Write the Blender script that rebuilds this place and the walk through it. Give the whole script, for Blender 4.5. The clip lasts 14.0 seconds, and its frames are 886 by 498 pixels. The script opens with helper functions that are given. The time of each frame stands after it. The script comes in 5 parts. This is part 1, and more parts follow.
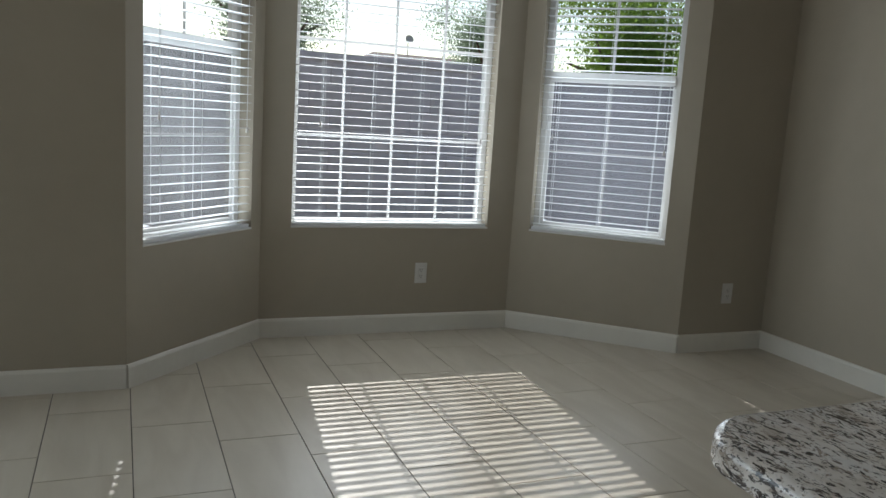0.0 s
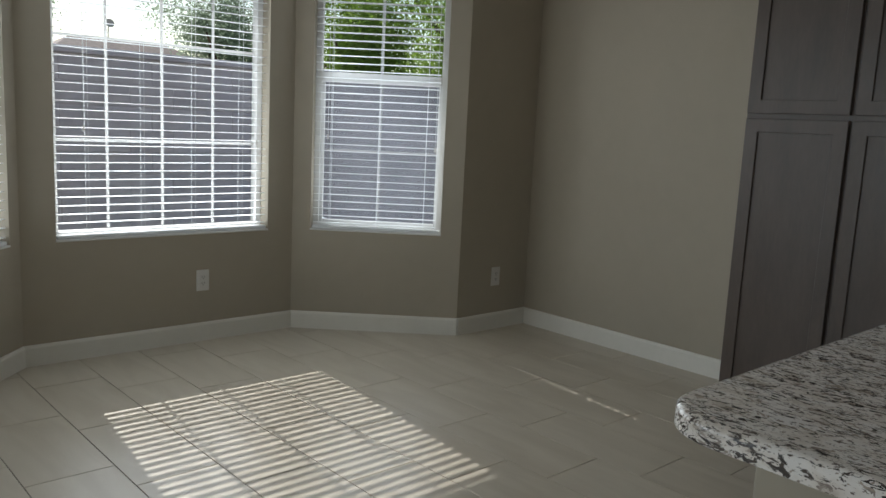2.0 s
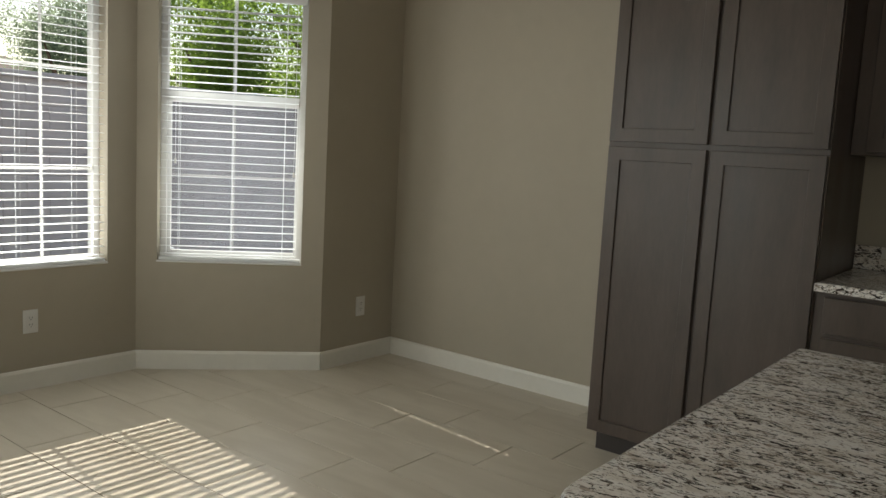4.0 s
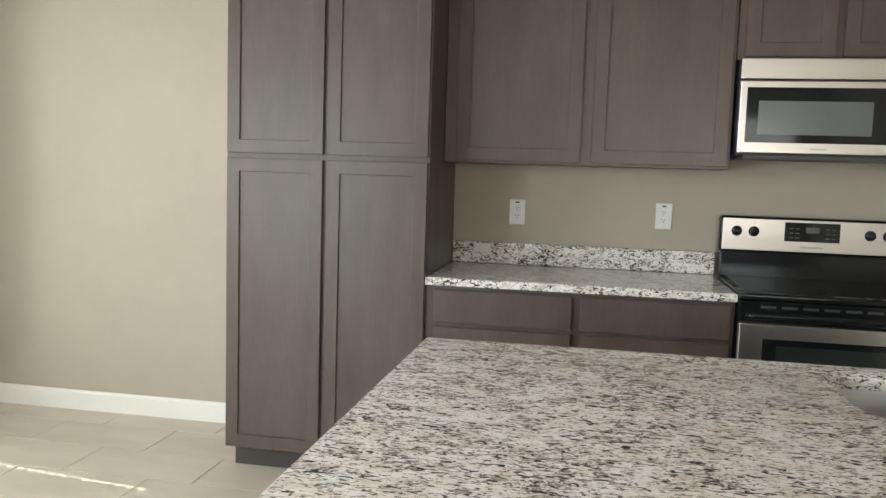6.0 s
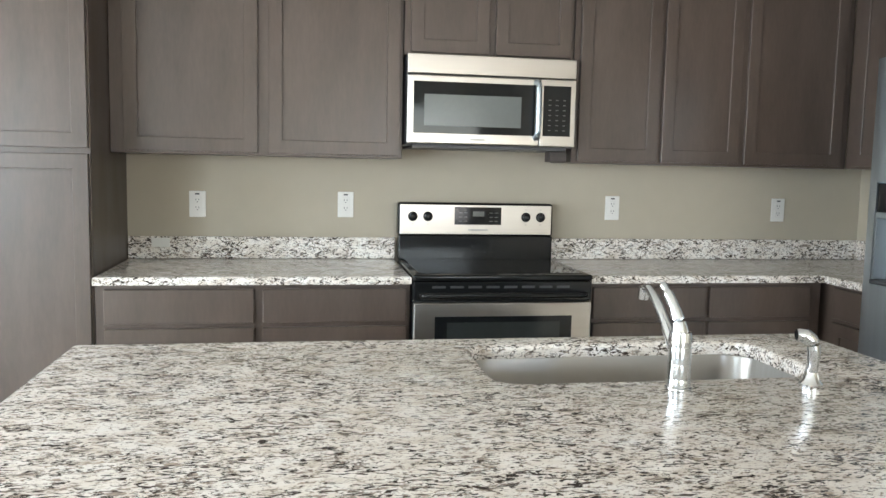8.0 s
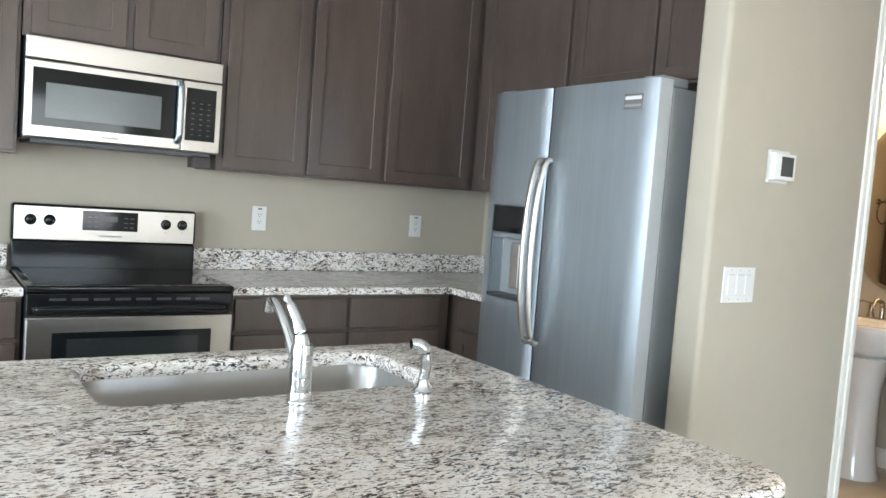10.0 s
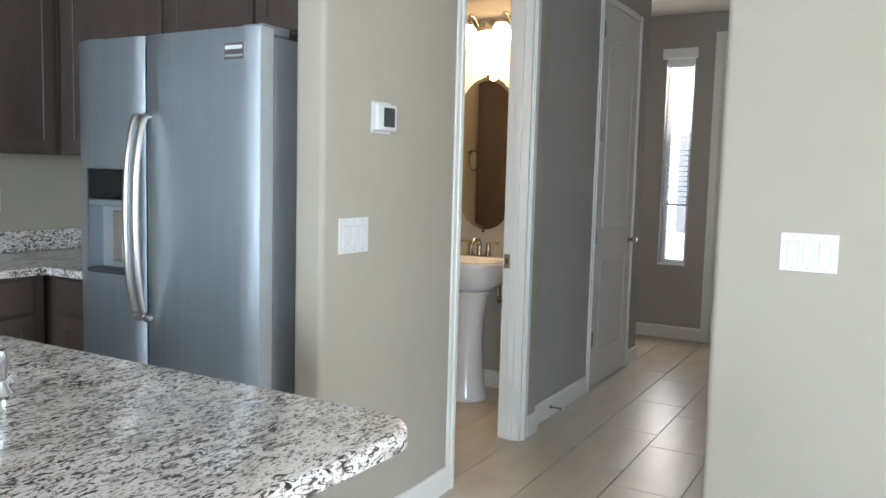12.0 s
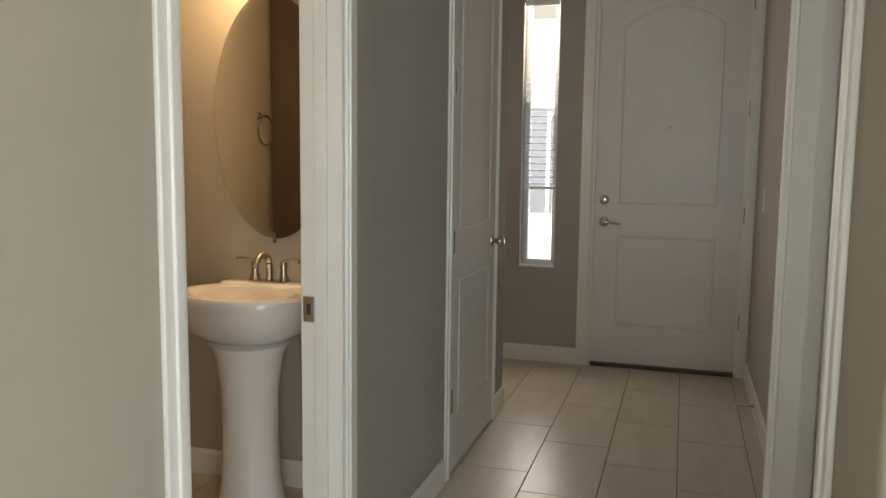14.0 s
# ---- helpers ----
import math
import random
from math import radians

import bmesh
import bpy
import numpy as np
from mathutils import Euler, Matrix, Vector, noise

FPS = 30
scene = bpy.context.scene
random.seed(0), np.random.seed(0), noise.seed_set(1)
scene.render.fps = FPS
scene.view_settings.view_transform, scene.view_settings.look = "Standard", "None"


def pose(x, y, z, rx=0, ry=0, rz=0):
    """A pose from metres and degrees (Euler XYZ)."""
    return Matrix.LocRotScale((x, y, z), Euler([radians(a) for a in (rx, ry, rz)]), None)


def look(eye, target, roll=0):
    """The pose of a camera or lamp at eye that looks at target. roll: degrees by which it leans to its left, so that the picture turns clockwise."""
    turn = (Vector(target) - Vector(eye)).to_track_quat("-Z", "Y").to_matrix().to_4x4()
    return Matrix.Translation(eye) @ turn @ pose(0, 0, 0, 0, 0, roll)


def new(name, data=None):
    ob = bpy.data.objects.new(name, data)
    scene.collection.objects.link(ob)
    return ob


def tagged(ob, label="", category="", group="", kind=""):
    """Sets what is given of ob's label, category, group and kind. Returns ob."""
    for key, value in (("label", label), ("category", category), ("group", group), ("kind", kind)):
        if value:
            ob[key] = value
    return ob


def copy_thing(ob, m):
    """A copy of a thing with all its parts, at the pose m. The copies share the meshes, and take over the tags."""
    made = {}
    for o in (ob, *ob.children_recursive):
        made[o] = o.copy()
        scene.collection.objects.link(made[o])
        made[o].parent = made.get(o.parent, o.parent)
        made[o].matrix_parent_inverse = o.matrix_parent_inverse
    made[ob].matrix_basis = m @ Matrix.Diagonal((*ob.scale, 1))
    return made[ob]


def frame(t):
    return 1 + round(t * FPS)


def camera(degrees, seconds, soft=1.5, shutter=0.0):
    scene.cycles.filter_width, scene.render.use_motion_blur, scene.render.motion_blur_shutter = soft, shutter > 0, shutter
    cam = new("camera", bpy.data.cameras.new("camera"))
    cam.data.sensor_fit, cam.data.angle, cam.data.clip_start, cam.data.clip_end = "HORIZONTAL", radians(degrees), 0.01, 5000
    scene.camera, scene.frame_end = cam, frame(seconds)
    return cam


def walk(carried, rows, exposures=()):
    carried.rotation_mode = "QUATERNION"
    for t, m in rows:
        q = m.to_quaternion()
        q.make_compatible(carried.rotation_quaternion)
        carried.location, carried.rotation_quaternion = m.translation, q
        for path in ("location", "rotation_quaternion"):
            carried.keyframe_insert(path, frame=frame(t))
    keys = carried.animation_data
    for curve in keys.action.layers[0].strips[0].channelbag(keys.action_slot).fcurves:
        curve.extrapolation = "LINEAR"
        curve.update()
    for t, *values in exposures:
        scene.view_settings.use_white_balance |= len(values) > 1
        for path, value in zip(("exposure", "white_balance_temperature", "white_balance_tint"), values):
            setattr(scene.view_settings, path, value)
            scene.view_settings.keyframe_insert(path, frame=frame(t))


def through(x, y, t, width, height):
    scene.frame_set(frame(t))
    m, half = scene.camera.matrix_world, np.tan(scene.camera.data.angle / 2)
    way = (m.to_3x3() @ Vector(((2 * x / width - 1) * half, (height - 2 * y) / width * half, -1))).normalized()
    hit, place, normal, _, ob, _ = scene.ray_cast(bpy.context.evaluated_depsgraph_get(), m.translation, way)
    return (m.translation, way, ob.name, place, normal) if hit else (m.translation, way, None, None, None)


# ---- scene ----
cam = camera(58.2, 14.0)
PATH = [
    (0, (0.407, -0.039, 1.239), (1.156, 1.788, 0.922), 3.5),
    (0.5, (0.29, 0.056, 1.252), (1.064, 1.872, 0.925), 3.3),
    (1, (0.129, 0.057, 1.251), (1.04, 1.806, 0.919), 0.4),
    (1.5, (0.049, 0.073, 1.266), (1.123, 1.728, 0.936), 1.5),
    (2, (0.061, 0.081, 1.286), (1.391, 1.542, 0.978), 2.8),
    (2.2, (0.062, 0.084, 1.296), (1.46, 1.481, 0.993), 3.2),
    (4.3, (0.23, 0.268, 1.33), (1.861, 1.402, 1.108), 2.9),
    (4.5, (0.208, 0.312, 1.332), (1.917, 1.329, 1.12), 2.4),
    (5, (0.206, 0.347, 1.344), (2.051, 1.087, 1.125), 1.1),
    (5.3, (0.172, 0.34, 1.323), (2.065, 0.952, 1.116), 2.2),
    (5.5, (0.19, 0.313, 1.325), (2.108, 0.846, 1.126), 1.8),
    (6, (0.181, 0.264, 1.333), (2.139, 0.628, 1.147), 1.8),
    (6.5, (0.19, 0.22, 1.336), (2.174, 0.379, 1.145), 1.5),
    (7, (0.188, 0.177, 1.342), (2.178, 0.12, 1.151), 1.8),
    (7.5, (0.191, 0.157, 1.345), (2.173, -0.022, 1.148), 1.2),
    (8, (0.185, 0.13, 1.348), (2.146, -0.213, 1.149), 1.2),
    (8.5, (0.176, 0.1, 1.353), (2.098, -0.416, 1.153), 1.4),
    (9, (0.17, 0.051, 1.354), (2.006, -0.721, 1.169), 2.5),
    (9.2, (0.175, 0.04, 1.351), (1.974, -0.819, 1.191), 3.2),
    (11.3, (0.22, 0.049, 1.349), (1.558, -1.426, 1.169), 1.8),
    (11.5, (0.224, 0.03, 1.341), (1.481, -1.516, 1.165), 1.1),
    (12, (0.253, -0.07, 1.337), (1.235, -1.803, 1.156), 1.5),
    (12.5, (0.358, -0.335, 1.342), (1.15, -2.161, 1.146), 2.4),
    (13, (0.534, -0.712, 1.33), (1.338, -2.533, 1.127), 0.5),
    (13.5, (0.721, -1.199, 1.334), (1.405, -3.067, 1.124), 0.4),
    (14, (0.99, -1.795, 1.325), (1.563, -3.698, 1.102), 0.7),
]
EXPO = [(0, -0.02, 6450, 10), (1.5, 0.08, 6500, 10), (2.2, 0.0, 6650, 10), (4.3, 0.6, 7500, 10), (5.0, 1.25, 7300, 10), (5.5, 1.75, 7100, 10),
        (6.0, 2.15, 6900, 10), (6.5, 2.35, 6800, 10), (7.5, 2.65, 6700, 10), (9.2, 2.95, 6250, 10), (11.5, 2.72, 6050, 10), (12.0, 2.58, 5900, 10),
        (12.5, 2.32, 5800, 10), (13.2, 2.2, 5950, 10), (14, 2.32, 6850, 10)]
walk(cam, [(t, look(eye, target, roll)) for t, eye, target, roll in PATH],
     exposures=EXPO)

# ---- world, sun, large lights ----
SUN_AZ, SUN_EL = 0.115, radians(37.5)          # sun stands over +y, a little towards +x
world = bpy.data.worlds.new("sky")
scene.world = world
world.use_nodes = True
wn = world.node_tree.nodes
sky = wn.new("ShaderNodeTexSky")
sky.sky_type, sky.sun_disc, sky.sun_elevation, sky.sun_rotation = "NISHITA", False, SUN_EL, SUN_AZ
world.node_tree.links.new(sky.outputs[0], wn["Background"].inputs[0])
wn["Background"].inputs[1].default_value = 0.14
sun = new("sun", bpy.data.lights.new("sun", "SUN"))
sun.data.energy, sun.data.angle, sun.data.color = 5.0, radians(0.4), (1.0, 1.0, 0.99)
sv = Vector((math.sin(SUN_AZ) * math.cos(SUN_EL), math.cos(SUN_AZ) * math.cos(SUN_EL), math.sin(SUN_EL)))
sun.matrix_basis = look(sv * 30, (0, 0, 0))


def area_lamp(name, eye, target, w, h, watts, colour):
    lamp = new(name, bpy.data.lights.new(name, "AREA"))
    lamp.data.shape, lamp.data.size, lamp.data.size_y = "RECTANGLE", w, h
    lamp.data.energy, lamp.data.color = watts, colour
    lamp.matrix_basis = look(eye, target)
    return lamp


# daylight in the openings, and a fill lamp in an added one
DAY = (0.84, 0.93, 1.0)
area_lamp("bay_daylight", (1.855, 4.318, 1.4), (1.855, 0, 1.15), 1.12, 1.45, 14, DAY)
area_lamp("bay_west_daylight", (0.72, 3.95, 1.4), (3.7, 0.9, 1.1), 0.72, 1.45, 10, DAY)
area_lamp("bay_east_daylight", (3.034, 3.945, 1.4), (0.2, 1.0, 1.1), 0.72, 1.45, 8, DAY)
# bluish fill in an added north opening, brightens the south and hall walls
area_lamp("great_room_fill", (-2.25, 3.62, 1.25), (-1.6, 0, 1.0), 2.6, 2.0, 33, (0.74, 0.88, 1.0))
area_lamp("patio_door_daylight", (-4.48, -1.0, 1.2), (0, -1.0, 1.25), 2.7, 2.0, 12, (0.95, 0.96, 1.0))
area_lamp("sidelight_daylight", (1.90, -6.94, 1.5), (1.5, 0, 2.2), 0.2, 1.7, 2.3, (1.0, 0.88, 0.74))

# ---- materials ----


def mat(name, base, rough=0.5, metal=0.0, spec=0.5, var=0.06, scale=6.0, bump=0.0, bscale=120.0, stretch=(1, 1, 1), rvar=0.0, coat=0.0, rnd=0.0):
    """Procedural surface: base colour with two scales of variation, fine relief and uneven gloss."""
    m = bpy.data.materials.new(name)
    m.use_nodes = True
    nt = m.node_tree
    b = nt.nodes["Principled BSDF"]
    b.inputs["Roughness"].default_value, b.inputs["Metallic"].default_value = rough, metal
    b.inputs["Specular IOR Level"].default_value = spec
    b.inputs["Coat Weight"].default_value = coat
    tc, mp = nt.nodes.new("ShaderNodeTexCoord"), nt.nodes.new("ShaderNodeMapping")
    mp.inputs["Scale"].default_value = stretch
    nt.links.new(tc.outputs["Object"], mp.inputs[0])
    n1, n2 = nt.nodes.new("ShaderNodeTexNoise"), nt.nodes.new("ShaderNodeTexNoise")
    n1.inputs["Scale"].default_value, n1.inputs["Detail"].default_value = scale, 5
    n2.inputs["Scale"].default_value, n2.inputs["Detail"].default_value = scale * 9, 3
    for n in (n1, n2):
        nt.links.new(mp.outputs[0], n.inputs["Vector"])
    mix = nt.nodes.new("ShaderNodeMath")
    mix.operation = "MULTIPLY_ADD"
    mix.inputs[1].default_value = 0.4
    nt.links.new(n2.outputs[0], mix.inputs[0])
    nt.links.new(n1.outputs[0], mix.inputs[2])
    ramp = nt.nodes.new("ShaderNodeValToRGB")
    lo, hi = [c * (1 - var * 2) for c in base], [min(1, c * (1 + var * 2)) for c in base]
    ramp.color_ramp.elements[0].position, ramp.color_ramp.elements[1].position = 0.45, 0.95
    ramp.color_ramp.elements[0].color, ramp.color_ramp.elements[1].color = (*lo, 1), (*hi, 1)
    nt.links.new(mix.outputs[0], ramp.inputs[0])
    out = ramp.outputs[0]
    if rnd:
        info, hsv, mr = nt.nodes.new("ShaderNodeObjectInfo"), nt.nodes.new("ShaderNodeHueSaturation"), nt.nodes.new("ShaderNodeMapRange")
        mr.inputs[3].default_value, mr.inputs[4].default_value = 1 - rnd, 1 + rnd
        nt.links.new(info.outputs["Random"], mr.inputs[0])
        nt.links.new(mr.outputs[0], hsv.inputs["Value"])
        nt.links.new(out, hsv.inputs["Color"])
        out = hsv.outputs[0]
    nt.links.new(out, b.inputs["Base Color"])
    if rvar:
        rr = nt.nodes.new("ShaderNodeMapRange")
        rr.inputs[1].default_value, rr.inputs[2].default_value = 0.3, 0.7
        rr.inputs[3].default_value, rr.inputs[4].default_value = max(0, rough - rvar), rough + rvar
        nt.links.new(n1.outputs[0], rr.inputs[0])
        nt.links.new(rr.outputs[0], b.inputs["Roughness"])
    if bump:
        n3, bp = nt.nodes.new("ShaderNodeTexNoise"), nt.nodes.new("ShaderNodeBump")
        n3.inputs["Scale"].default_value, n3.inputs["Detail"].default_value = bscale, 3
        bp.inputs["Strength"].default_value, bp.inputs["Distance"].default_value = bump, 0.002
        nt.links.new(mp.outputs[0], n3.inputs["Vector"])
        nt.links.new(n3.outputs[0], bp.inputs["Height"])
        nt.links.new(bp.outputs[0], b.inputs["Normal"])
    return m


def granite_mat():
    """Cream stone with elongated black and brown flecks, polished."""
    m = bpy.data.materials.new("granite")
    m.use_nodes = True
    nt = m.node_tree
    b = nt.nodes["Principled BSDF"]
    b.inputs["Roughness"].default_value, b.inputs["Coat Weight"].default_value = 0.22, 0.15
    b.inputs["Coat Roughness"].default_value = 0.06
    tc = nt.nodes.new("ShaderNodeTexCoord")

    def field(scale, sx, sy, detail, rough, turn=12, dist=0.0):
        mp, n = nt.nodes.new("ShaderNodeMapping"), nt.nodes.new("ShaderNodeTexNoise")
        mp.inputs["Scale"].default_value, mp.inputs["Rotation"].default_value = (sx, sy, 1.5), (0, 0, radians(turn))
        n.inputs["Scale"].default_value, n.inputs["Detail"].default_value, n.inputs["Roughness"].default_value = scale, detail, rough
        n.inputs["Distortion"].default_value = dist
        nt.links.new(tc.outputs["Object"], mp.inputs[0])
        nt.links.new(mp.outputs[0], n.inputs["Vector"])
        return n.outputs[0]

    def ramp(src, stops):
        r = nt.nodes.new("ShaderNodeValToRGB")
        el = r.color_ramp.elements
        while len(el) < len(stops):
            el.new(0.5)
        for e, (p, c) in zip(el, stops):
            e.position, e.color = p, (*c, 1)
        nt.links.new(src, r.inputs[0])
        return r.outputs[0]

    def blend(fac, a, c):
        x = nt.nodes.new("ShaderNodeMix")
        x.data_type = "RGBA"
        nt.links.new(fac, x.inputs["Factor"])
        nt.links.new(a, x.inputs["A"])
        nt.links.new(c, x.inputs["B"])
        return x.outputs["Result"]

    def lean(fine, broad, much):
        """The fine field, raised where the broad one is high."""
        x = nt.nodes.new("ShaderNodeMath")
        x.operation, x.inputs[1].default_value = "MULTIPLY_ADD", much
        nt.links.new(broad, x.inputs[0])
        nt.links.new(fine, x.inputs[2])
        return x.outputs[0]

    k, w = (0, 0, 0), (1, 1, 1)
    ground = ramp(field(16, 1.6, 0.8, 6, 0.65), [(0.30, (0.52, 0.46, 0.39)), (0.43, (0.74, 0.68, 0.62)), (0.56, (0.83, 0.79, 0.75)), (0.7, (0.79, 0.77, 0.745))])
    grey = ramp(field(55, 1.8, 0.8, 4, 0.6, 8), [(0.4, (0.44, 0.37, 0.31)), (0.62, (0.22, 0.18, 0.16))])
    dark = ramp(field(60, 2.0, 0.8, 3, 0.6, 15), [(0.3, (0.022, 0.018, 0.016)), (0.8, (0.11, 0.082, 0.066))])
    broad = field(9, 1.5, 0.9, 4, 0.6, 30)
    m1 = ramp(lean(field(58, 1.6, 0.72, 5, 0.64, 14, 1.0), broad, 0.18), [(0.650, k), (0.682, w)])
    m2 = ramp(lean(field(60, 1.75, 0.62, 5, 0.63, 20, 1.6), broad, 0.20), [(0.644, k), (0.664, w)])
    specks = ramp(field(150, 1.6, 0.8, 2, 0.5, 25), [(0.63, k), (0.66, w)])
    nt.links.new(blend(m2, blend(specks, blend(m1, ground, grey), grey), dark), b.inputs["Base Color"])
    return m


def tile_mat(name):
    """Cream porcelain with soft veins along each plank, no two alike."""
    m = bpy.data.materials.new(name)
    m.use_nodes = True
    nt = m.node_tree
    b = nt.nodes["Principled BSDF"]
    tc, info, add, mp = (nt.nodes.new(n) for n in ("ShaderNodeTexCoord", "ShaderNodeObjectInfo", "ShaderNodeVectorMath", "ShaderNodeMapping"))
    sc = nt.nodes.new("ShaderNodeVectorMath")
    sc.operation, add.operation = "SCALE", "ADD"
    sc.inputs[0].default_value = (7.3, 11.9, 3.1)
    nt.links.new(info.outputs["Random"], sc.inputs["Scale"])
    nt.links.new(tc.outputs["Object"], add.inputs[0])
    nt.links.new(sc.outputs[0], add.inputs[1])
    mp.inputs["Scale"].default_value = (4.5, 0.9, 1)
    nt.links.new(add.outputs[0], mp.inputs[0])
    n1, n2, r, f = nt.nodes.new("ShaderNodeTexNoise"), nt.nodes.new("ShaderNodeTexNoise"), nt.nodes.new("ShaderNodeValToRGB"), nt.nodes.new("ShaderNodeMapRange")
    n1.inputs["Scale"].default_value, n1.inputs["Detail"].default_value, n1.inputs["Distortion"].default_value = 2.2, 4, 0.7
    n2.inputs["Scale"].default_value, n2.inputs["Detail"].default_value = 60, 2
    nt.links.new(mp.outputs[0], n1.inputs["Vector"])
    nt.links.new(mp.outputs[0], n2.inputs["Vector"])
    el = r.color_ramp.elements
    el[0].position, el[0].color = 0.30, (0.535, 0.47, 0.378, 1)
    el[1].position, el[1].color = 0.66, (0.605, 0.542, 0.445, 1)
    nt.links.new(n1.outputs[0], r.inputs[0])
    nt.links.new(r.outputs[0], b.inputs["Base Color"])
    f.inputs[3].default_value, f.inputs[4].default_value = 0.26, 0.40
    nt.links.new(n2.outputs[0], f.inputs[0])
    nt.links.new(f.outputs[0], b.inputs["Roughness"])
    return m


def glass_mat():
    m = bpy.data.materials.new("window_glass")
    m.use_nodes = True
    b = m.node_tree.nodes["Principled BSDF"]
    b.inputs["Transmission Weight"].default_value, b.inputs["Roughness"].default_value, b.inputs["IOR"].default_value = 1.0, 0.0, 1.0
    b.inputs["Base Color"].default_value = (0.96, 0.98, 0.97, 1)
    return m


def glow_mat(name, colour, strength):
    m = bpy.data.materials.new(name)
    m.use_nodes = True
    b = m.node_tree.nodes["Principled BSDF"]
    b.inputs["Base Color"].default_value = (0.9, 0.88, 0.82, 1)
    b.inputs["Emission Color"].default_value, b.inputs["Emission Strength"].default_value = (*colour, 1), strength
    return m


def wood_mat(name, base, rough):
    return mat(name, base, rough, var=0.10, scale=3.4, stretch=(3, 3, 0.7), bump=0.04, bscale=60, rvar=0.05)


PAINT = mat("taupe_wall_paint", (0.425, 0.380, 0.305), 0.75, spec=0.3, var=0.02, scale=1.5, bump=0.12, bscale=90)
GREYPAINT = mat("hall_wall_paint", (0.400, 0.370, 0.340), 0.75, spec=0.3, var=0.02, scale=1.5, bump=0.12, bscale=90)
CEIL = mat("ceiling_paint", (0.72, 0.70, 0.66), 0.9, var=0.02, scale=1.5, bump=0.2, bscale=50)
TRIM = mat("white_trim_paint", (0.78, 0.755, 0.69), 0.38, var=0.02, scale=3, bump=0.02)
DOORP = mat("door_paint", (0.70, 0.675, 0.63), 0.42, var=0.02, scale=3, bump=0.03, bscale=60)
TILE = tile_mat("porcelain_tile")
GROUT = mat("grout", (0.16, 0.145, 0.125), 0.9, var=0.1, scale=12)
CAB = wood_mat("stained_cabinet_wood", (0.080, 0.058, 0.047), 0.34)
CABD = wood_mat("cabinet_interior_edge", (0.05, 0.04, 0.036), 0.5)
GRAN = granite_mat()
# brushed steel with the blue of reflected sky put into its base colour
STEEL = mat("sky_tinted_stainless", (0.47, 0.53, 0.58), 0.40, 1.0, var=0.03, scale=3, stretch=(14, 14, 0.5), bump=0.006, bscale=30, rvar=0.02)
STEELH = mat("brushed_stainless_across", (0.50, 0.475, 0.445), 0.30, 1.0, var=0.015, scale=3, stretch=(1, 0.5, 14), bump=0.006, bscale=30, rvar=0.02)
SINKS = mat("satin_sink_steel", (0.36, 0.35, 0.335), 0.30, 1.0, var=0.03, scale=3, stretch=(30, 1, 1))
CHROME = mat("polished_chrome", (0.72, 0.75, 0.78), 0.10, 1.0, var=0.01)
NICKEL = mat("satin_nickel", (0.50, 0.47, 0.42), 0.25, 1.0, var=0.02)
BLACKG = mat("black_glass", (0.010, 0.011, 0.012), 0.06, spec=0.3, var=0.05)
BLACKP = mat("black_enamel", (0.009, 0.0095, 0.010), 0.12, spec=0.3, var=0.05)
OVENW = mat("dark_oven_glass", (0.030, 0.034, 0.034), 0.10, spec=0.4, var=0.04)
DARKP = mat("dark_grey_plastic", (0.045, 0.045, 0.05), 0.4, var=0.05)
SCREEN = mat("grey_door_screen", (0.11, 0.12, 0.12), 0.18, var=0.03)
GREYSIDE = mat("painted_grey_side", (0.24, 0.245, 0.245), 0.45, var=0.04, scale=8, bump=0.05)
EDGE = mat("pale_grey_enamel", (0.40, 0.41, 0.41), 0.35, var=0.03, scale=6)
WHITEP = mat("white_plastic", (0.70, 0.69, 0.665), 0.35, var=0.01)
BLIND = mat("white_blind_slat", (0.84, 0.86, 0.87), 0.4, var=0.015)
VINYL = mat("white_vinyl_frame", (0.78, 0.78, 0.77), 0.45, var=0.02)
CERAMIC = mat("white_ceramic", (0.82, 0.80, 0.77), 0.10, var=0.01, coat=0.3)
MIRROR = mat("mirror_silver", (0.88, 0.88, 0.87), 0.01, 1.0, var=0.0)
GLASS = glass_mat()
SHADE = glow_mat("lit_glass_shade", (1.0, 0.70, 0.36), 4.0)
LCD = mat("lcd_grey", (0.07, 0.075, 0.07), 0.25, var=0.02)
CMU = mat("block_wall", (0.60, 0.585, 0.64), 0.9, var=0.06, scale=3, bump=0.4, bscale=30, rnd=0.06)
MORTAR = mat("block_mortar", (0.56, 0.545, 0.595), 0.95, var=0.08, scale=9)
STUCCO = mat("house_stucco", (0.55, 0.50, 0.43), 0.9, var=0.04, scale=2, bump=0.4, bscale=60)
ROOF = mat("roof_tile", (0.20, 0.14, 0.11), 0.8, var=0.12, scale=5, bump=0.3)
DIRT = mat("gravel_ground", (0.36, 0.30, 0.24), 0.95, var=0.15, scale=9, bump=0.5, bscale=40)


def leaf_mat(name, base, through):
    """Leaves that let part of the sun through."""
    m = mat(name, base, 0.5, var=0.25, scale=1.5)
    nt = m.node_tree
    b, t, x = nt.nodes["Principled BSDF"], nt.nodes.new("ShaderNodeBsdfTranslucent"), nt.nodes.new("ShaderNodeMixShader")
    t.inputs[0].default_value, x.inputs[0].default_value = (*through, 1), 0.5
    nt.links.new(b.outputs[0], x.inputs[1])
    nt.links.new(t.outputs[0], x.inputs[2])
    nt.links.new(x.outputs[0], nt.nodes["Material Output"].inputs["Surface"])
    return m


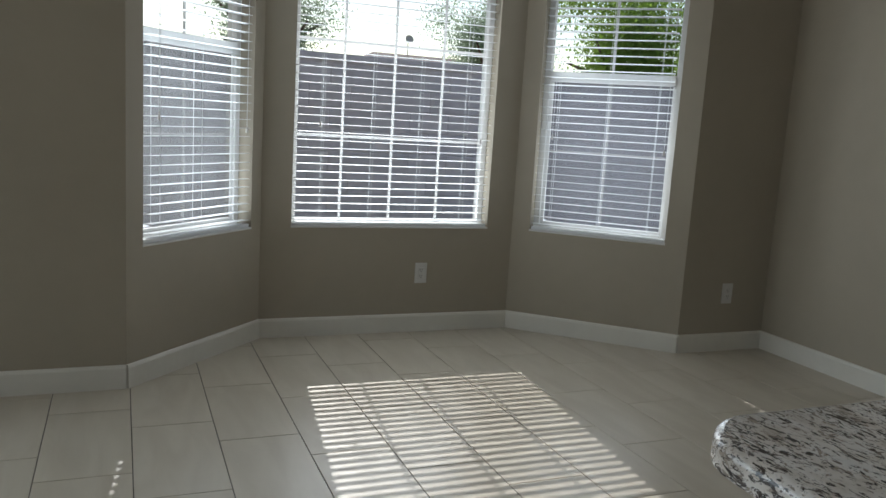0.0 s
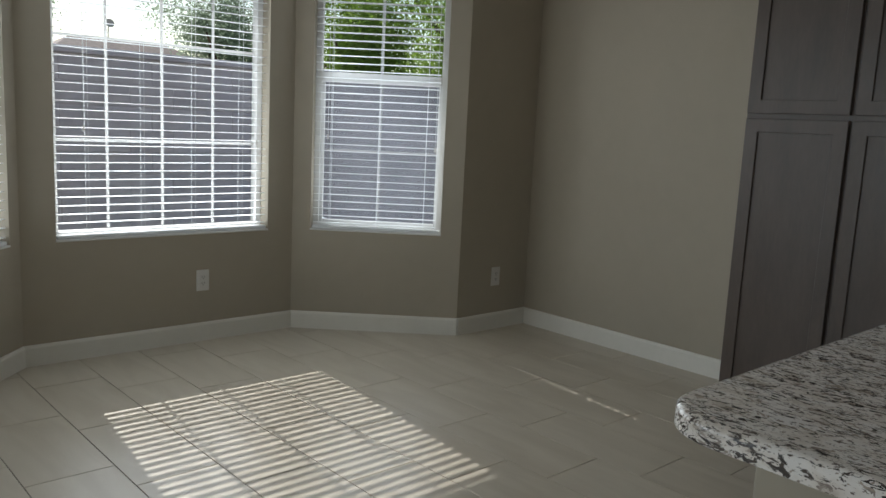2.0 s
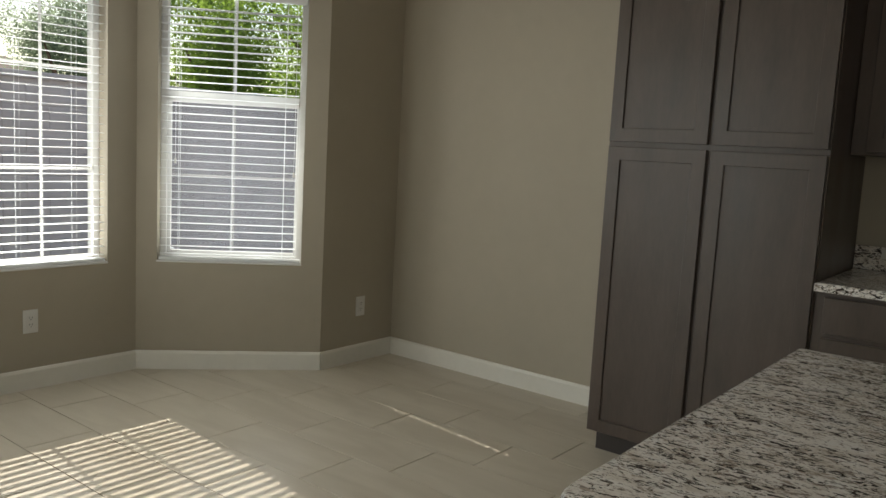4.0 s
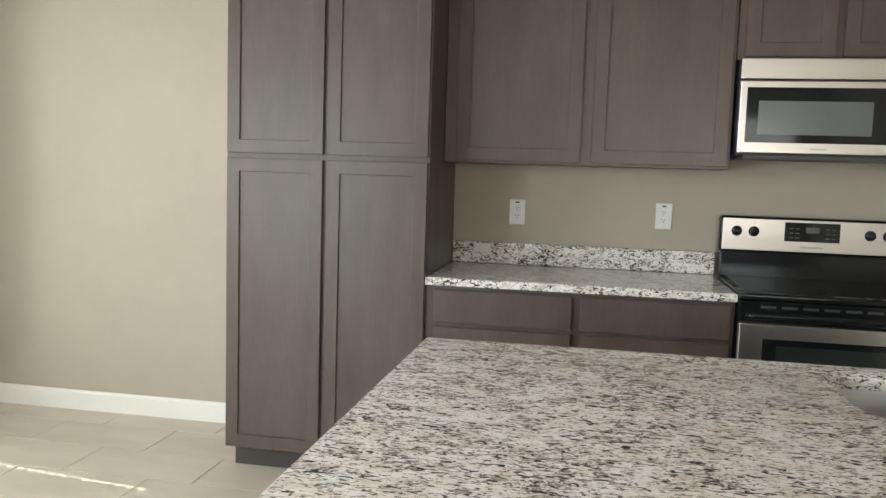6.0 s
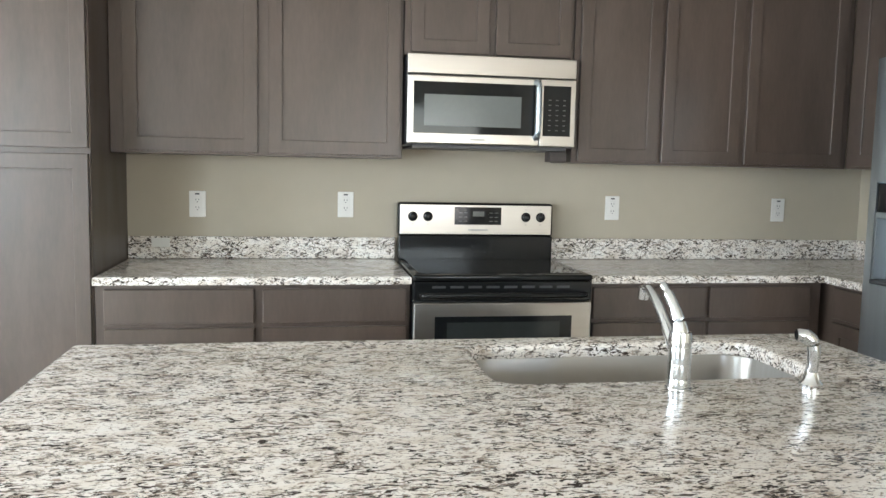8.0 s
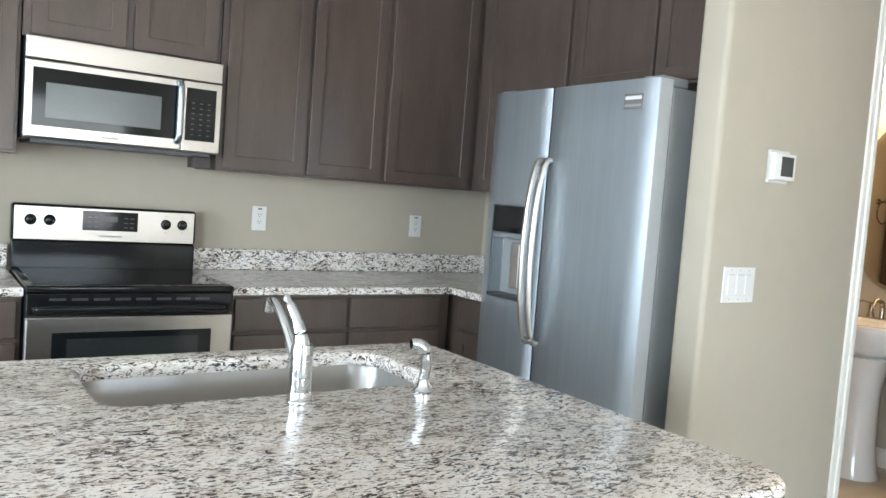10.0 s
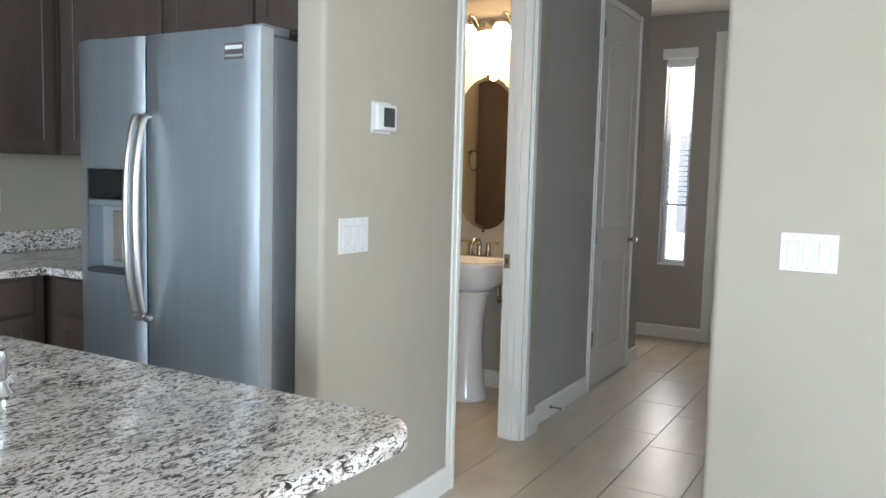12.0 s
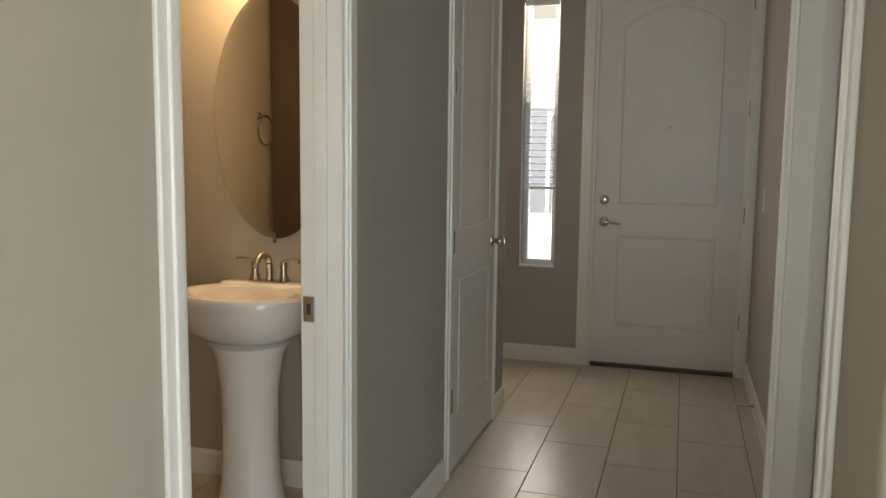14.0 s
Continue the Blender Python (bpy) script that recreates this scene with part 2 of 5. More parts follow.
LEAF = leaf_mat("leaf_green", (0.11, 0.17, 0.04), (0.30, 0.46, 0.08))
LEAFD = leaf_mat("leaf_dark_green", (0.12, 0.16, 0.11), (0.42, 0.52, 0.36))
BARK = mat("bark", (0.12, 0.085, 0.06), 0.9, var=0.2, scale=12, bump=0.6)


def screen_mat(name, base, cover):
    """Woven insect screen: threads that cover part of the view."""
    m = bpy.data.materials.new(name)
    m.use_nodes = True
    nt = m.node_tree
    b, t, x = nt.nodes["Principled BSDF"], nt.nodes.new("ShaderNodeBsdfTransparent"), nt.nodes.new("ShaderNodeMixShader")
    b.inputs["Base Color"].default_value, b.inputs["Roughness"].default_value = (*base, 1), 0.6
    x.inputs[0].default_value = cover
    nt.links.new(t.outputs[0], x.inputs[1])
    nt.links.new(b.outputs[0], x.inputs[2])
    nt.links.new(x.outputs[0], nt.nodes["Material Output"].inputs["Surface"])
    return m


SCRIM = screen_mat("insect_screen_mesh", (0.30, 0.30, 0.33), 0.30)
# paler, denser copy for the west window: haze of sunlight put into its colour
SUNLIT = screen_mat("sunlit_insect_screen_mesh", (0.38, 0.38, 0.39), 0.42)
LINE = mat("pale_grey_line", (0.50, 0.50, 0.49), 0.5, var=0.01)
KEYP = mat("dim_key_print", (0.10, 0.105, 0.11), 0.4, var=0.01)
PRINT = mat("grey_print", (0.30, 0.31, 0.31), 0.5, var=0.01)
RED = mat("dull_badge", (0.22, 0.20, 0.20), 0.35, 0.6, var=0.02)

# ---- building helpers ----


def bm_box(bm, x0, x1, y0, y1, z0, z1):
    x0, x1, y0, y1, z0, z1 = min(x0, x1), max(x0, x1), min(y0, y1), max(y0, y1), min(z0, z1), max(z0, z1)
    v = [bm.verts.new(p) for p in ((x0, y0, z0), (x1, y0, z0), (x1, y1, z0), (x0, y1, z0), (x0, y0, z1), (x1, y0, z1), (x1, y1, z1), (x0, y1, z1))]
    for f in ((3, 2, 1, 0), (4, 5, 6, 7), (0, 1, 5, 4), (1, 2, 6, 5), (2, 3, 7, 6), (3, 0, 4, 7)):
        bm.faces.new([v[i] for i in f])
    return bm


def box(x0, x1, y0, y1, z0, z1, bevel=0.0, seg=2):
    bm = bm_box(bmesh.new(), x0, x1, y0, y1, z0, z1)
    if bevel:
        bmesh.ops.bevel(bm, geom=bm.edges[:], offset=bevel, segments=seg, profile=0.5, affect="EDGES")
    return bm


def upright_bevel(bm, r, seg=4, only=None):
    if not r:
        return bm
    es = [e for e in bm.edges if abs(e.verts[0].co.x - e.verts[1].co.x) < 1e-6 and abs(e.verts[0].co.y - e.verts[1].co.y) < 1e-6]
    es = [e for e in es if only is None or abs(e.verts[0].co.y - only) < 1e-4]
    bmesh.ops.bevel(bm, geom=es, offset=r, segments=seg, profile=0.5, affect="EDGES")
    return bm


def tube(points, radii, n=14, bm=None, squash=1.0):
    """Rings lofted along a line of points, closed at both ends."""
    bm = bm or bmesh.new()
    pts = [Vector(p) for p in points]
    if isinstance(radii, (int, float)):
        radii = [radii] * len(pts)
    rings = []
    for i, p in enumerate(pts):
        d = (pts[min(i + 1, len(pts) - 1)] - pts[max(i - 1, 0)]).normalized()
        a = d.cross(Vector((0.31, 0.87, 0.12)) if abs(d.z) > 0.95 else Vector((0, 0, 1))).normalized()
        b = d.cross(a).normalized()
        rings.append([bm.verts.new(p + radii[i] * (math.cos(2 * math.pi * k / n) * a + squash * math.sin(2 * math.pi * k / n) * b)) for k in range(n)])
    for r0, r1 in zip(rings, rings[1:]):
        for k in range(n):
            bm.faces.new((r0[k], r0[(k + 1) % n], r1[(k + 1) % n], r1[k]))
    bm.faces.new(rings[0][::-1])
    bm.faces.new(rings[-1])
    bmesh.ops.recalc_face_normals(bm, faces=bm.faces[:])
    return bm


def lathe(profile, n=28, centre=(0, 0, 0), sx=1.0, sy=1.0):
    """Profile of (radius, height) turned about z; open where the radius is not 0."""
    bm = bmesh.new()
    rings = []
    for r, z in profile:
        rings.append([bm.verts.new((centre[0] + sx * max(r, 1e-4) * math.cos(2 * math.pi * k / n), centre[1] + sy * max(r, 1e-4) * math.sin(2 * math.pi * k / n), centre[2] + z)) for k in range(n)])
    for r0, r1 in zip(rings, rings[1:]):
        for k in range(n):
            bm.faces.new((r0[k], r0[(k + 1) % n], r1[(k + 1) % n], r1[k]))
    bmesh.ops.remove_doubles(bm, verts=bm.verts[:], dist=2e-4)
    bmesh.ops.recalc_face_normals(bm, faces=bm.faces[:])
    return bm


def spline(points, n=6):
    """Smooth line through points."""
    p = [Vector(q) for q in points]
    p = [2 * p[0] - p[1]] + p + [2 * p[-1] - p[-2]]
    out = []
    for i in range(1, len(p) - 2):
        for k in range(n):
            t = k / n
            out.append(0.5 * (2 * p[i] + (p[i + 1] - p[i - 1]) * t + (2 * p[i - 1] - 5 * p[i] + 4 * p[i + 1] - p[i + 2]) * t * t + (3 * p[i] - p[i - 1] - 3 * p[i + 1] + p[i + 2]) * t ** 3))
    out.append(p[-2])
    return out


BASE = {}


def thing(name, base, label, category, group="", m=None, kind=""):
    """An empty at a thing's base; its parts hang from it."""
    ob = new(name)
    ob.empty_display_size = 0.05
    ob.matrix_basis = m if m is not None else Matrix.Translation(base)
    BASE[ob] = ob.matrix_basis.copy()
    return tagged(ob, label, category, group, kind)


def mesh_of(name, bm, material, smooth=False):
    me = bpy.data.meshes.new(name)
    if smooth:
        for f in bm.faces:
            f.smooth = True
    bm.to_mesh(me)
    bm.free()
    me.materials.append(material)
    if smooth:
        me.set_sharp_from_angle(angle=radians(40))
    return me


def part(name, bm, material, parent, label="", smooth=False, local=False):
    """One mesh under a thing or under a part. bm is in world places unless local."""
    root = parent
    while root.parent:
        root = root.parent
    if not local:
        bm.transform(BASE[root].inverted())
    ob = new(name, mesh_of(name, bm, material, smooth))
    ob.parent = parent
    return tagged(ob, label)


def solid(name, bm, material, label, category, kind="structure", smooth=False, group=""):
    return tagged(new(name, mesh_of(name, bm, material, smooth)), label, category, group, kind)

# ---- structure: floor, walls, ceiling ----
H = 2.74            # ceiling
E0, E1 = 4.0, 3.985  # east wall: kitchen, nook
NY = 3.56           # north wall of the nook
SY = -2.79          # south wall of the kitchen
BX, HX = 1.848, 1.89  # wall with the washroom door, hall wall beyond it
RX = 0.575
FY = -6.95          # front door wall
BY = 4.258
BAY = [(0.425, NY), (1.10, BY), (2.612, BY), (3.37, NY)]


def wall_bm(a, b, thick, openings=(), h=H, bm=None):
    """A wall from a to b, its face on the line, its body to the left of the way; openings (from, to, bottom, top)."""
    bm = bm or bmesh.new()
    a, b = Vector(a), Vector(b)
    length = (b - a).length
    t = bmesh.new()
    cuts = sorted({0.0, length, *[o[0] for o in openings], *[o[1] for o in openings]})
    for s0, s1 in zip(cuts, cuts[1:]):
        hole = next((o for o in openings if o[0] <= s0 + 1e-6 and o[1] >= s1 - 1e-6), None)
        if hole is None:
            bm_box(t, s0, s1, 0, thick, 0, h)
        else:
            if hole[2] > 0:
                bm_box(t, s0, s1, 0, thick, 0, hole[2])
            if hole[3] < h:
                bm_box(t, s0, s1, 0, thick, hole[3], h)
    bmesh.ops.remove_doubles(t, verts=t.verts[:], dist=1e-4)
    ang = math.atan2(b.y - a.y, b.x - a.x)
    t.transform(Matrix.Translation((a.x, a.y, 0)) @ Matrix.Rotation(ang, 4, "Z"))
    me = bpy.data.meshes.new("tmp")
    t.to_mesh(me)
    t.free()
    bm.from_mesh(me)
    bpy.data.meshes.remove(me)
    return bm


def wall(name, a, b, thick, openings=(), material=None, label="taupe painted drywall, orange-peel texture"):
    return solid(name, wall_bm(a, b, thick, openings), material or PAINT, label, "wall")


def skirting(name, a, b, inset=0.0, h=0.108):
    """Baseboard on a wall's face, standing proud to the right of the way from a to b, with an eased top."""
    a, b = Vector(a), Vector(b)
    length = (b - a).length
    bm = bmesh.new()
    prof = [(0, 0), (0.014, 0), (0.014, h - 0.014), (0.009, h - 0.003), (0.004, h), (0, h)]
    ends = [[bm.verts.new((s, -y, z)) for y, z in prof] for s in (inset, length - inset)]
    n = len(prof)
    for k in range(n):
        bm.faces.new((ends[0][k], ends[0][(k + 1) % n], ends[1][(k + 1) % n], ends[1][k]))
    bm.faces.new(ends[0])
    bm.faces.new(ends[1][::-1])
    bmesh.ops.recalc_face_normals(bm, faces=bm.faces[:])
    bm.transform(Matrix.Translation((a.x, a.y, 0)) @ Matrix.Rotation(math.atan2(b.y - a.y, b.x - a.x), 4, "Z"))
    return solid(name, bm, TRIM, "white painted wood baseboard along the wall", "baseboard")


WZ0, WZ1 = 0.62, 2.15
len_l = (Vector(BAY[1]) - Vector(BAY[0])).length
len_r = (Vector(BAY[3]) - Vector(BAY[2])).length
wall("wall_north_west", (-4.5, NY), BAY[0], 0.16, [(0.9, 3.6, 0.12, 2.3)])
wall("wall_bay_west", BAY[0], BAY[1], 0.16, [(0.10, len_l - 0.085, WZ0, WZ1)])
wall("wall_bay_middle", BAY[1], BAY[2], 0.16, [(0.165, 1.345, WZ0, WZ1)])
wall("wall_bay_east", BAY[2], BAY[3], 0.16, [(0.11, len_r - 0.125, WZ0, WZ1)])
wall("wall_north_east", BAY[3], (E1, NY), 0.16)
wall("wall_nook_east", (E1, NY), (E1, 1.6), 0.2)
wall("wall_kitchen_east", (E0, 1.6), (E0, SY), 0.16)
wall("wall_kitchen_south", (E0, SY), (1.98, SY), 0.12)
wall("wall_great_room_west", (-4.5, SY), (-4.5, NY), 0.16, [(0.39, 3.19, 0.05, 2.3)])
WSY = -2.775
PX = 0.762
solid("wall_great_room_south", upright_bevel(bm_box(bmesh.new(), -4.5, PX, WSY - 0.125, WSY, 0, H), 0.022, 5, WSY), PAINT, "taupe painted drywall with a rounded corner bead", "wall", smooth=True)
for n, (a, b) in enumerate([((-4.5, NY), (-3.61, NY)), ((-0.89, NY), BAY[0]), (BAY[0], BAY[1]), (BAY[1], BAY[2]), (BAY[2], BAY[3]), (BAY[3], (E1, NY)), ((E1, NY), (E1, 1.84)), ((0.742, -2.775), (-4.5, -2.775))]):
    skirting("baseboard", a, b, 0.0)

# wall that ends beside the refrigerator and holds the washroom door
DJ0, DJ1, DTOP = -3.012, -3.735, 2.44
PJ0 = -3.10         # near side of the doorway across the passage
bm = upright_bevel(bm_box(bmesh.new(), BX, BX + 0.118, -2.095, DJ0, 0, H), 0.02)
solid("wall_washroom_west", bm, PAINT, "taupe drywall wall with rounded corner beads", "wall", smooth=True)
bm = upright_bevel(bm_box(bmesh.new(), BX, BX + 0.118, DJ1, -3.93, 0, H), 0.012)
solid("wall_washroom_post", bm, PAINT, "short taupe drywall return past the washroom door", "wall", smooth=True)
bm = bm_box(bmesh.new(), BX, BX + 0.118, DJ0, DJ1, DTOP, H)
solid("wall_washroom_header", bm, PAINT, "taupe drywall above the washroom door", "wall")
skirting("baseboard", (BX, -2.115), (BX, DJ0 + 0.062))
skirting("baseboard", (BX + 0.098, -2.095), (BX + 0.02, -2.095))
skirting("baseboard", (BX, DJ1 - 0.062), (BX, -3.93))

# passage wall on the other side, with a doorway
bm = upright_bevel(bm_box(bmesh.new(), PX - 0.12, PX, WSY - 0.125, PJ0, 0, H), 0.0)
solid("wall_passage_corner", bm, PAINT, "taupe drywall corner with rounded bead", "wall", smooth=True)
bm = upright_bevel(bm_box(bmesh.new(), PX - 0.12, PX, DJ1, -3.93, 0, H), 0.012)
solid("wall_passage_post", bm, GREYPAINT, "short drywall return past a doorway", "wall", smooth=True)
bm = bm_box(bmesh.new(), PX - 0.12, PX, PJ0, DJ1, DTOP, H)
solid("wall_passage_header", bm, GREYPAINT, "drywall above a doorway", "wall")
wall("wall_side_room", (-0.8, -4.1), (-0.8, SY - 0.12), 0.1, (), GREYPAINT)
wall("wall_side_room_south", (RX, -4.1), (-0.8, -4.1), 0.1, (), GREYPAINT)

# hall and entry
CD0, CD1 = -4.868, -5.665
wall("wall_hall_closet", (HX, -3.93), (HX, -5.93), 0.12, [(-3.93 - CD0, -3.93 - CD1, 0, DTOP)], GREYPAINT, "grey-taupe drywall with a closet door")
wall("wall_entry_return", (HX + 0.12, -5.93), (2.45, -5.93), 0.1, (), GREYPAINT)
wall("wall_entry_east", (2.45, -5.83), (2.45, FY), 0.1, (), GREYPAINT)
FD0, FD1, FTOP = 1.55, 0.63, 2.50
wall("wall_entry_front", (2.55, FY), (RX - 0.1, FY), 0.14, [(2.55 - 2.015, 2.55 - 1.785, 0.635, 2.385), (2.55 - FD0, 2.55 - FD1, 0, FTOP)], GREYPAINT)
wall("wall_hall_west", (RX, FY), (RX, -3.93), 0.12, (), GREYPAINT)
for a, b in [((HX, -3.93), (HX, CD0 + 0.06)), ((HX, CD1 - 0.06), (HX, -5.93)), ((2.45, FY), (FD0 + 0.075, FY)), ((RX, FY), (RX, -3.93)), ((2.45, -5.93), (2.45, FY))]:
    skirting("baseboard", a, b)

# washroom shell
wall("wall_washroom_back", (3.9, -4.60), (HX + 0.12, -4.60), 0.12)
wall("wall_washroom_east", (3.25, SY - 0.12), (3.25, -4.60), 0.1)
skirting("baseboard", (3.25, -4.60), (2.035, -4.60))
skirting("baseboard", (3.25, -3.34), (3.25, -4.60))

solid("ceiling", box(-4.66, 4.16, FY - 0.14, 4.5, H, H + 0.12), CEIL, "white textured drywall ceiling", "ceiling")
floor = solid("floor", box(-4.66, 4.16, FY - 0.14, 4.5, -0.12, -0.003), GROUT, "cream porcelain plank tile floor with dark grout", "floor")


def casing(name, axis, face, s0, s1, top, out, label="white painted door casing", width=0.062):
    """Moulded door trim round an opening: two legs and a head on the face of a wall. axis: the wall's constant axis."""
    th = thing(name, ((face, s0, 0) if axis == "x" else (s0, face, 0)), label, "door trim", kind="structure")
    lo, hi = min(s0, s1), max(s0, s1)

    def leg(u0, u1, z0, z1):
        bm = bmesh.new()
        for (f, g, d) in ((0, 1, 0.011), (0.12, 0.55, 0.017)):
            a, b = u0 + (u1 - u0) * f, u0 + (u1 - u0) * g
            e = box(face, face + out * d, a, b, z0, z1, 0.003) if axis == "x" else box(a, b, face, face + out * d, z0, z1, 0.003)
            me = bpy.data.meshes.new("tmp")
            e.to_mesh(me)
            e.free()
            bm.from_mesh(me)
            bpy.data.meshes.remove(me)
        return bm
    part("casing_leg", leg(lo, lo - width, 0, top + width), TRIM, th)
    part("casing_leg", leg(hi, hi + width, 0, top + width), TRIM, th)
    z = leg(lo, hi, top, top + width)
    part("casing_head", z, TRIM, th)
    return th


def jamb(name, axis, f0, f1, s0, s1, top, label="white painted door jamb", material=None):
    """Lining of a doorway: two sides with stops, and a head."""
    th = thing(name, ((f0, s0, 0) if axis == "x" else (s0, f0, 0)), label, "door jamb", kind="structure")
    t, lo, hi = 0.018, min(s0, s1), max(s0, s1)
    mid = (f0 + f1) / 2

    def put(a0, a1, z0, z1, w0, w1):
        return box(w0, w1, a0, a1, z0, z1, 0.002) if axis == "x" else box(a0, a1, w0, w1, z0, z1, 0.002)
    part("jamb_side", put(lo - 0.001, lo + t, 0, top, f0, f1), material or TRIM, th)
    part("jamb_side", put(hi - t, hi + 0.001, 0, top, f0, f1), material or TRIM, th)
    part("jamb_head", put(lo + t, hi - t, top - t, top, f0, f1), material or TRIM, th)
    part("door_stop", put(lo + t, lo + t + 0.011, 0, top - t, mid - 0.02, mid + 0.015), material or TRIM, th)
    part("door_stop", put(hi - t - 0.011, hi - t, 0, top - t, mid - 0.02, mid + 0.015), material or TRIM, th)
    return th


casing("door_casing", "x", BX, DJ0, DJ1, DTOP, -1)
bath_jamb = jamb("door_jamb", "x", BX - 0.002, BX + 0.12, DJ0, DJ1, DTOP)
plate = part("strike_plate", box(BX + 0.080, BX + 0.112, DJ1 + 0.018, DJ1 + 0.021, 0.885, 0.955, 0.001), NICKEL, bath_jamb, "satin nickel strike plate")
part("strike_hole", box(BX + 0.090, BX + 0.102, DJ1 + 0.0205, DJ1 + 0.022, 0.905, 0.935), DARKP, plate)
casing("door_casing", "x", PX, PJ0, DJ1, DTOP, 1)
jamb("door_jamb", "x", PX - 0.122, PX + 0.002, PJ0, DJ1, DTOP)
casing("door_casing", "x", HX, CD0, CD1, DTOP, -1, "white painted closet door casing", 0.042)
casing("door_casing", "y", FY, FD0, FD1, FTOP, 1, "white painted front door casing", 0.075)

# ---- windows and blinds ----


def window(name, m, w, z0, z1, cols, rows, hung, label, screen=None):
    """A vinyl window in its own frame: x along the sill, y out of doors, from the wall's inner face."""
    th = thing(name, None, label, "window", kind="structure", m=m)
    f, y0, y1 = 0.036, 0.085, 0.145
    for a in ((0, f, z0, z1), (w - f, w, z0, z1), (f, w - f, z0, z0 + f), (f, w - f, z1 - f, z1)):
        part("window_frame", box(a[0], a[1], y0, y1, a[2], a[3], 0.004), VINYL, th, local=True)
    zm = z0 + (z1 - z0) * 0.60
    if hung:
        part("meeting_rail", box(f, w - f, y0 - 0.012, y1 - 0.01, zm - 0.03, zm + 0.03, 0.004), VINYL, th, local=True)
        for a in ((f, f + 0.022), (w - f - 0.014, w - f)):
            part("sash_stile", box(a[0], a[1], y0 + 0.012, y1 - 0.03, z0 + f, zm - 0.03, 0.004), VINYL, th, local=True)
        part("insect_screen", box(f + 0.001, w - f - 0.001, 0.106, 0.107, z0 + f, zm - 0.03), screen or SCRIM, th, local=True)
        part("sash_rail", box(f + 0.022, w - f - 0.014, y0 + 0.012, y1 - 0.03, z0 + f, z0 + f + 0.018, 0.004), VINYL, th, local=True)
    for k in range(1, cols):
        x = w * k / cols
        part("muntin", box(x - 0.0075, x + 0.0075, 0.112, 0.122, z0 + f, z1 - f, 0.003), VINYL, th, local=True)
    for z in rows:
        part("muntin", box(f, w - f, 0.1125, 0.1215, z - 0.0075, z + 0.0075, 0.003), VINYL, th, local=True)
    p = part("pane", box(f, w - f, 0.116, 0.119, z0 + f, z1 - f), GLASS, th, local=True)
    p.visible_shadow = False
    part("window_sill", box(-0.002, w + 0.002, -0.004, y0, z0 - 0.004, z0 + 0.006, 0.002), VINYL, th, local=True)
    return th


def blind(m, w, z0, z1, label, tilt=7.0, pitch=0.0435, cords=3, wand=True, ga=0.008, gb=0.008, half=0.0245):
    """A lowered white slat blind: head rail, valance, slats, bottom rail, ladder cords, wand and pull cords."""
    th = thing("window_blind", None, label, "window blind", "blinds in the windows", m=m)
    g, yc = 0.008, 0.032
    part("head_rail", box(g, w - g, yc - 0.026, yc + 0.03, z1 - 0.06, z1 - 0.006, 0.003), BLIND, th, local=True)
    part("valance", box(g - 0.004, w - g + 0.004, yc - 0.036, yc - 0.029, z1 - 0.08, z1 - 0.002, 0.003), BLIND, th, local=True)
    part("bottom_rail", box(g, w - g, yc - 0.026, yc + 0.026, z0 + 0.001, z0 + 0.019, 0.005), BLIND, th, local=True)
    n = int((z1 - 0.08 - z0 - 0.036) / pitch)
    prof = [(-half, -0.0002), (-half / 2, 0.0008), (0, 0.0011), (half / 2, 0.0008), (half, -0.0002)]
    bm = bmesh.new()
    rows = []
    for x in (ga + 0.003, w - gb - 0.003):
        rows.append([bm.verts.new((x, y, z + 0.0010)) for y, z in prof] + [bm.verts.new((x, y, z - 0.0010)) for y, z in prof[::-1]])
    k = len(rows[0])
    for i in range(k):
        bm.faces.new((rows[0][i], rows[0][(i + 1) % k], rows[1][(i + 1) % k], rows[1][i]))
    bm.faces.new(rows[0][::-1])
    bm.faces.new(rows[1])
    bmesh.ops.recalc_face_normals(bm, faces=bm.faces[:])
    me = mesh_of("slat", bm, BLIND)
    rng = random.Random(int(w * 1000))
    for i in range(n):
        s = new("slat", me)
        s.parent = th
        s.matrix_basis = pose(0, yc, z0 + 0.036 + i * pitch + rng.uniform(-0.0008, 0.0008), tilt + rng.uniform(-0.35, 0.35), rng.uniform(-0.12, 0.12), 0)
    for c in range(cords):
        x = w * (0.14 + 0.72 * c / max(1, cords - 1))
        for y in (yc - 0.026, yc + 0.026):
            part("ladder_cord", tube([(x, y, z0 + 0.02), (x, y, z1 - 0.05)], 0.0011, 5), BLIND, th, local=True)
    if wand:
        part("tilt_cord", tube([(w * 0.12, yc - 0.034, z1 - 0.07), (w * 0.12, yc - 0.034, z1 - 0.95)], 0.0012, 5), BLIND, th, local=True)
        part("tassel", lathe([(0, 0.03), (0.004, 0.028), (0.007, 0.0), (0, -0.002)], 10, (w * 0.12, yc - 0.034, z1 - 0.98)), WHITEP, th, local=True)
        part("lift_cord", tube([(w * 0.93, yc - 0.034, z1 - 0.07), (w * 0.93, yc - 0.034, z1 - 1.0)], 0.0014, 5), BLIND, th, local=True)
        part("tassel", lathe([(0, 0.03), (0.004, 0.028), (0.008, 0.0), (0, -0.002)], 10, (w * 0.93, yc - 0.034, z1 - 1.03)), WHITEP, th, local=True)
    return th


def on_wall(a, b, s):
    a, b = Vector(a), Vector(b)
    p = a + (b - a).normalized() * s
    return Matrix.Translation((p.x, p.y, 0)) @ Matrix.Rotation(math.atan2(b.y - a.y, b.x - a.x), 4, "Z")


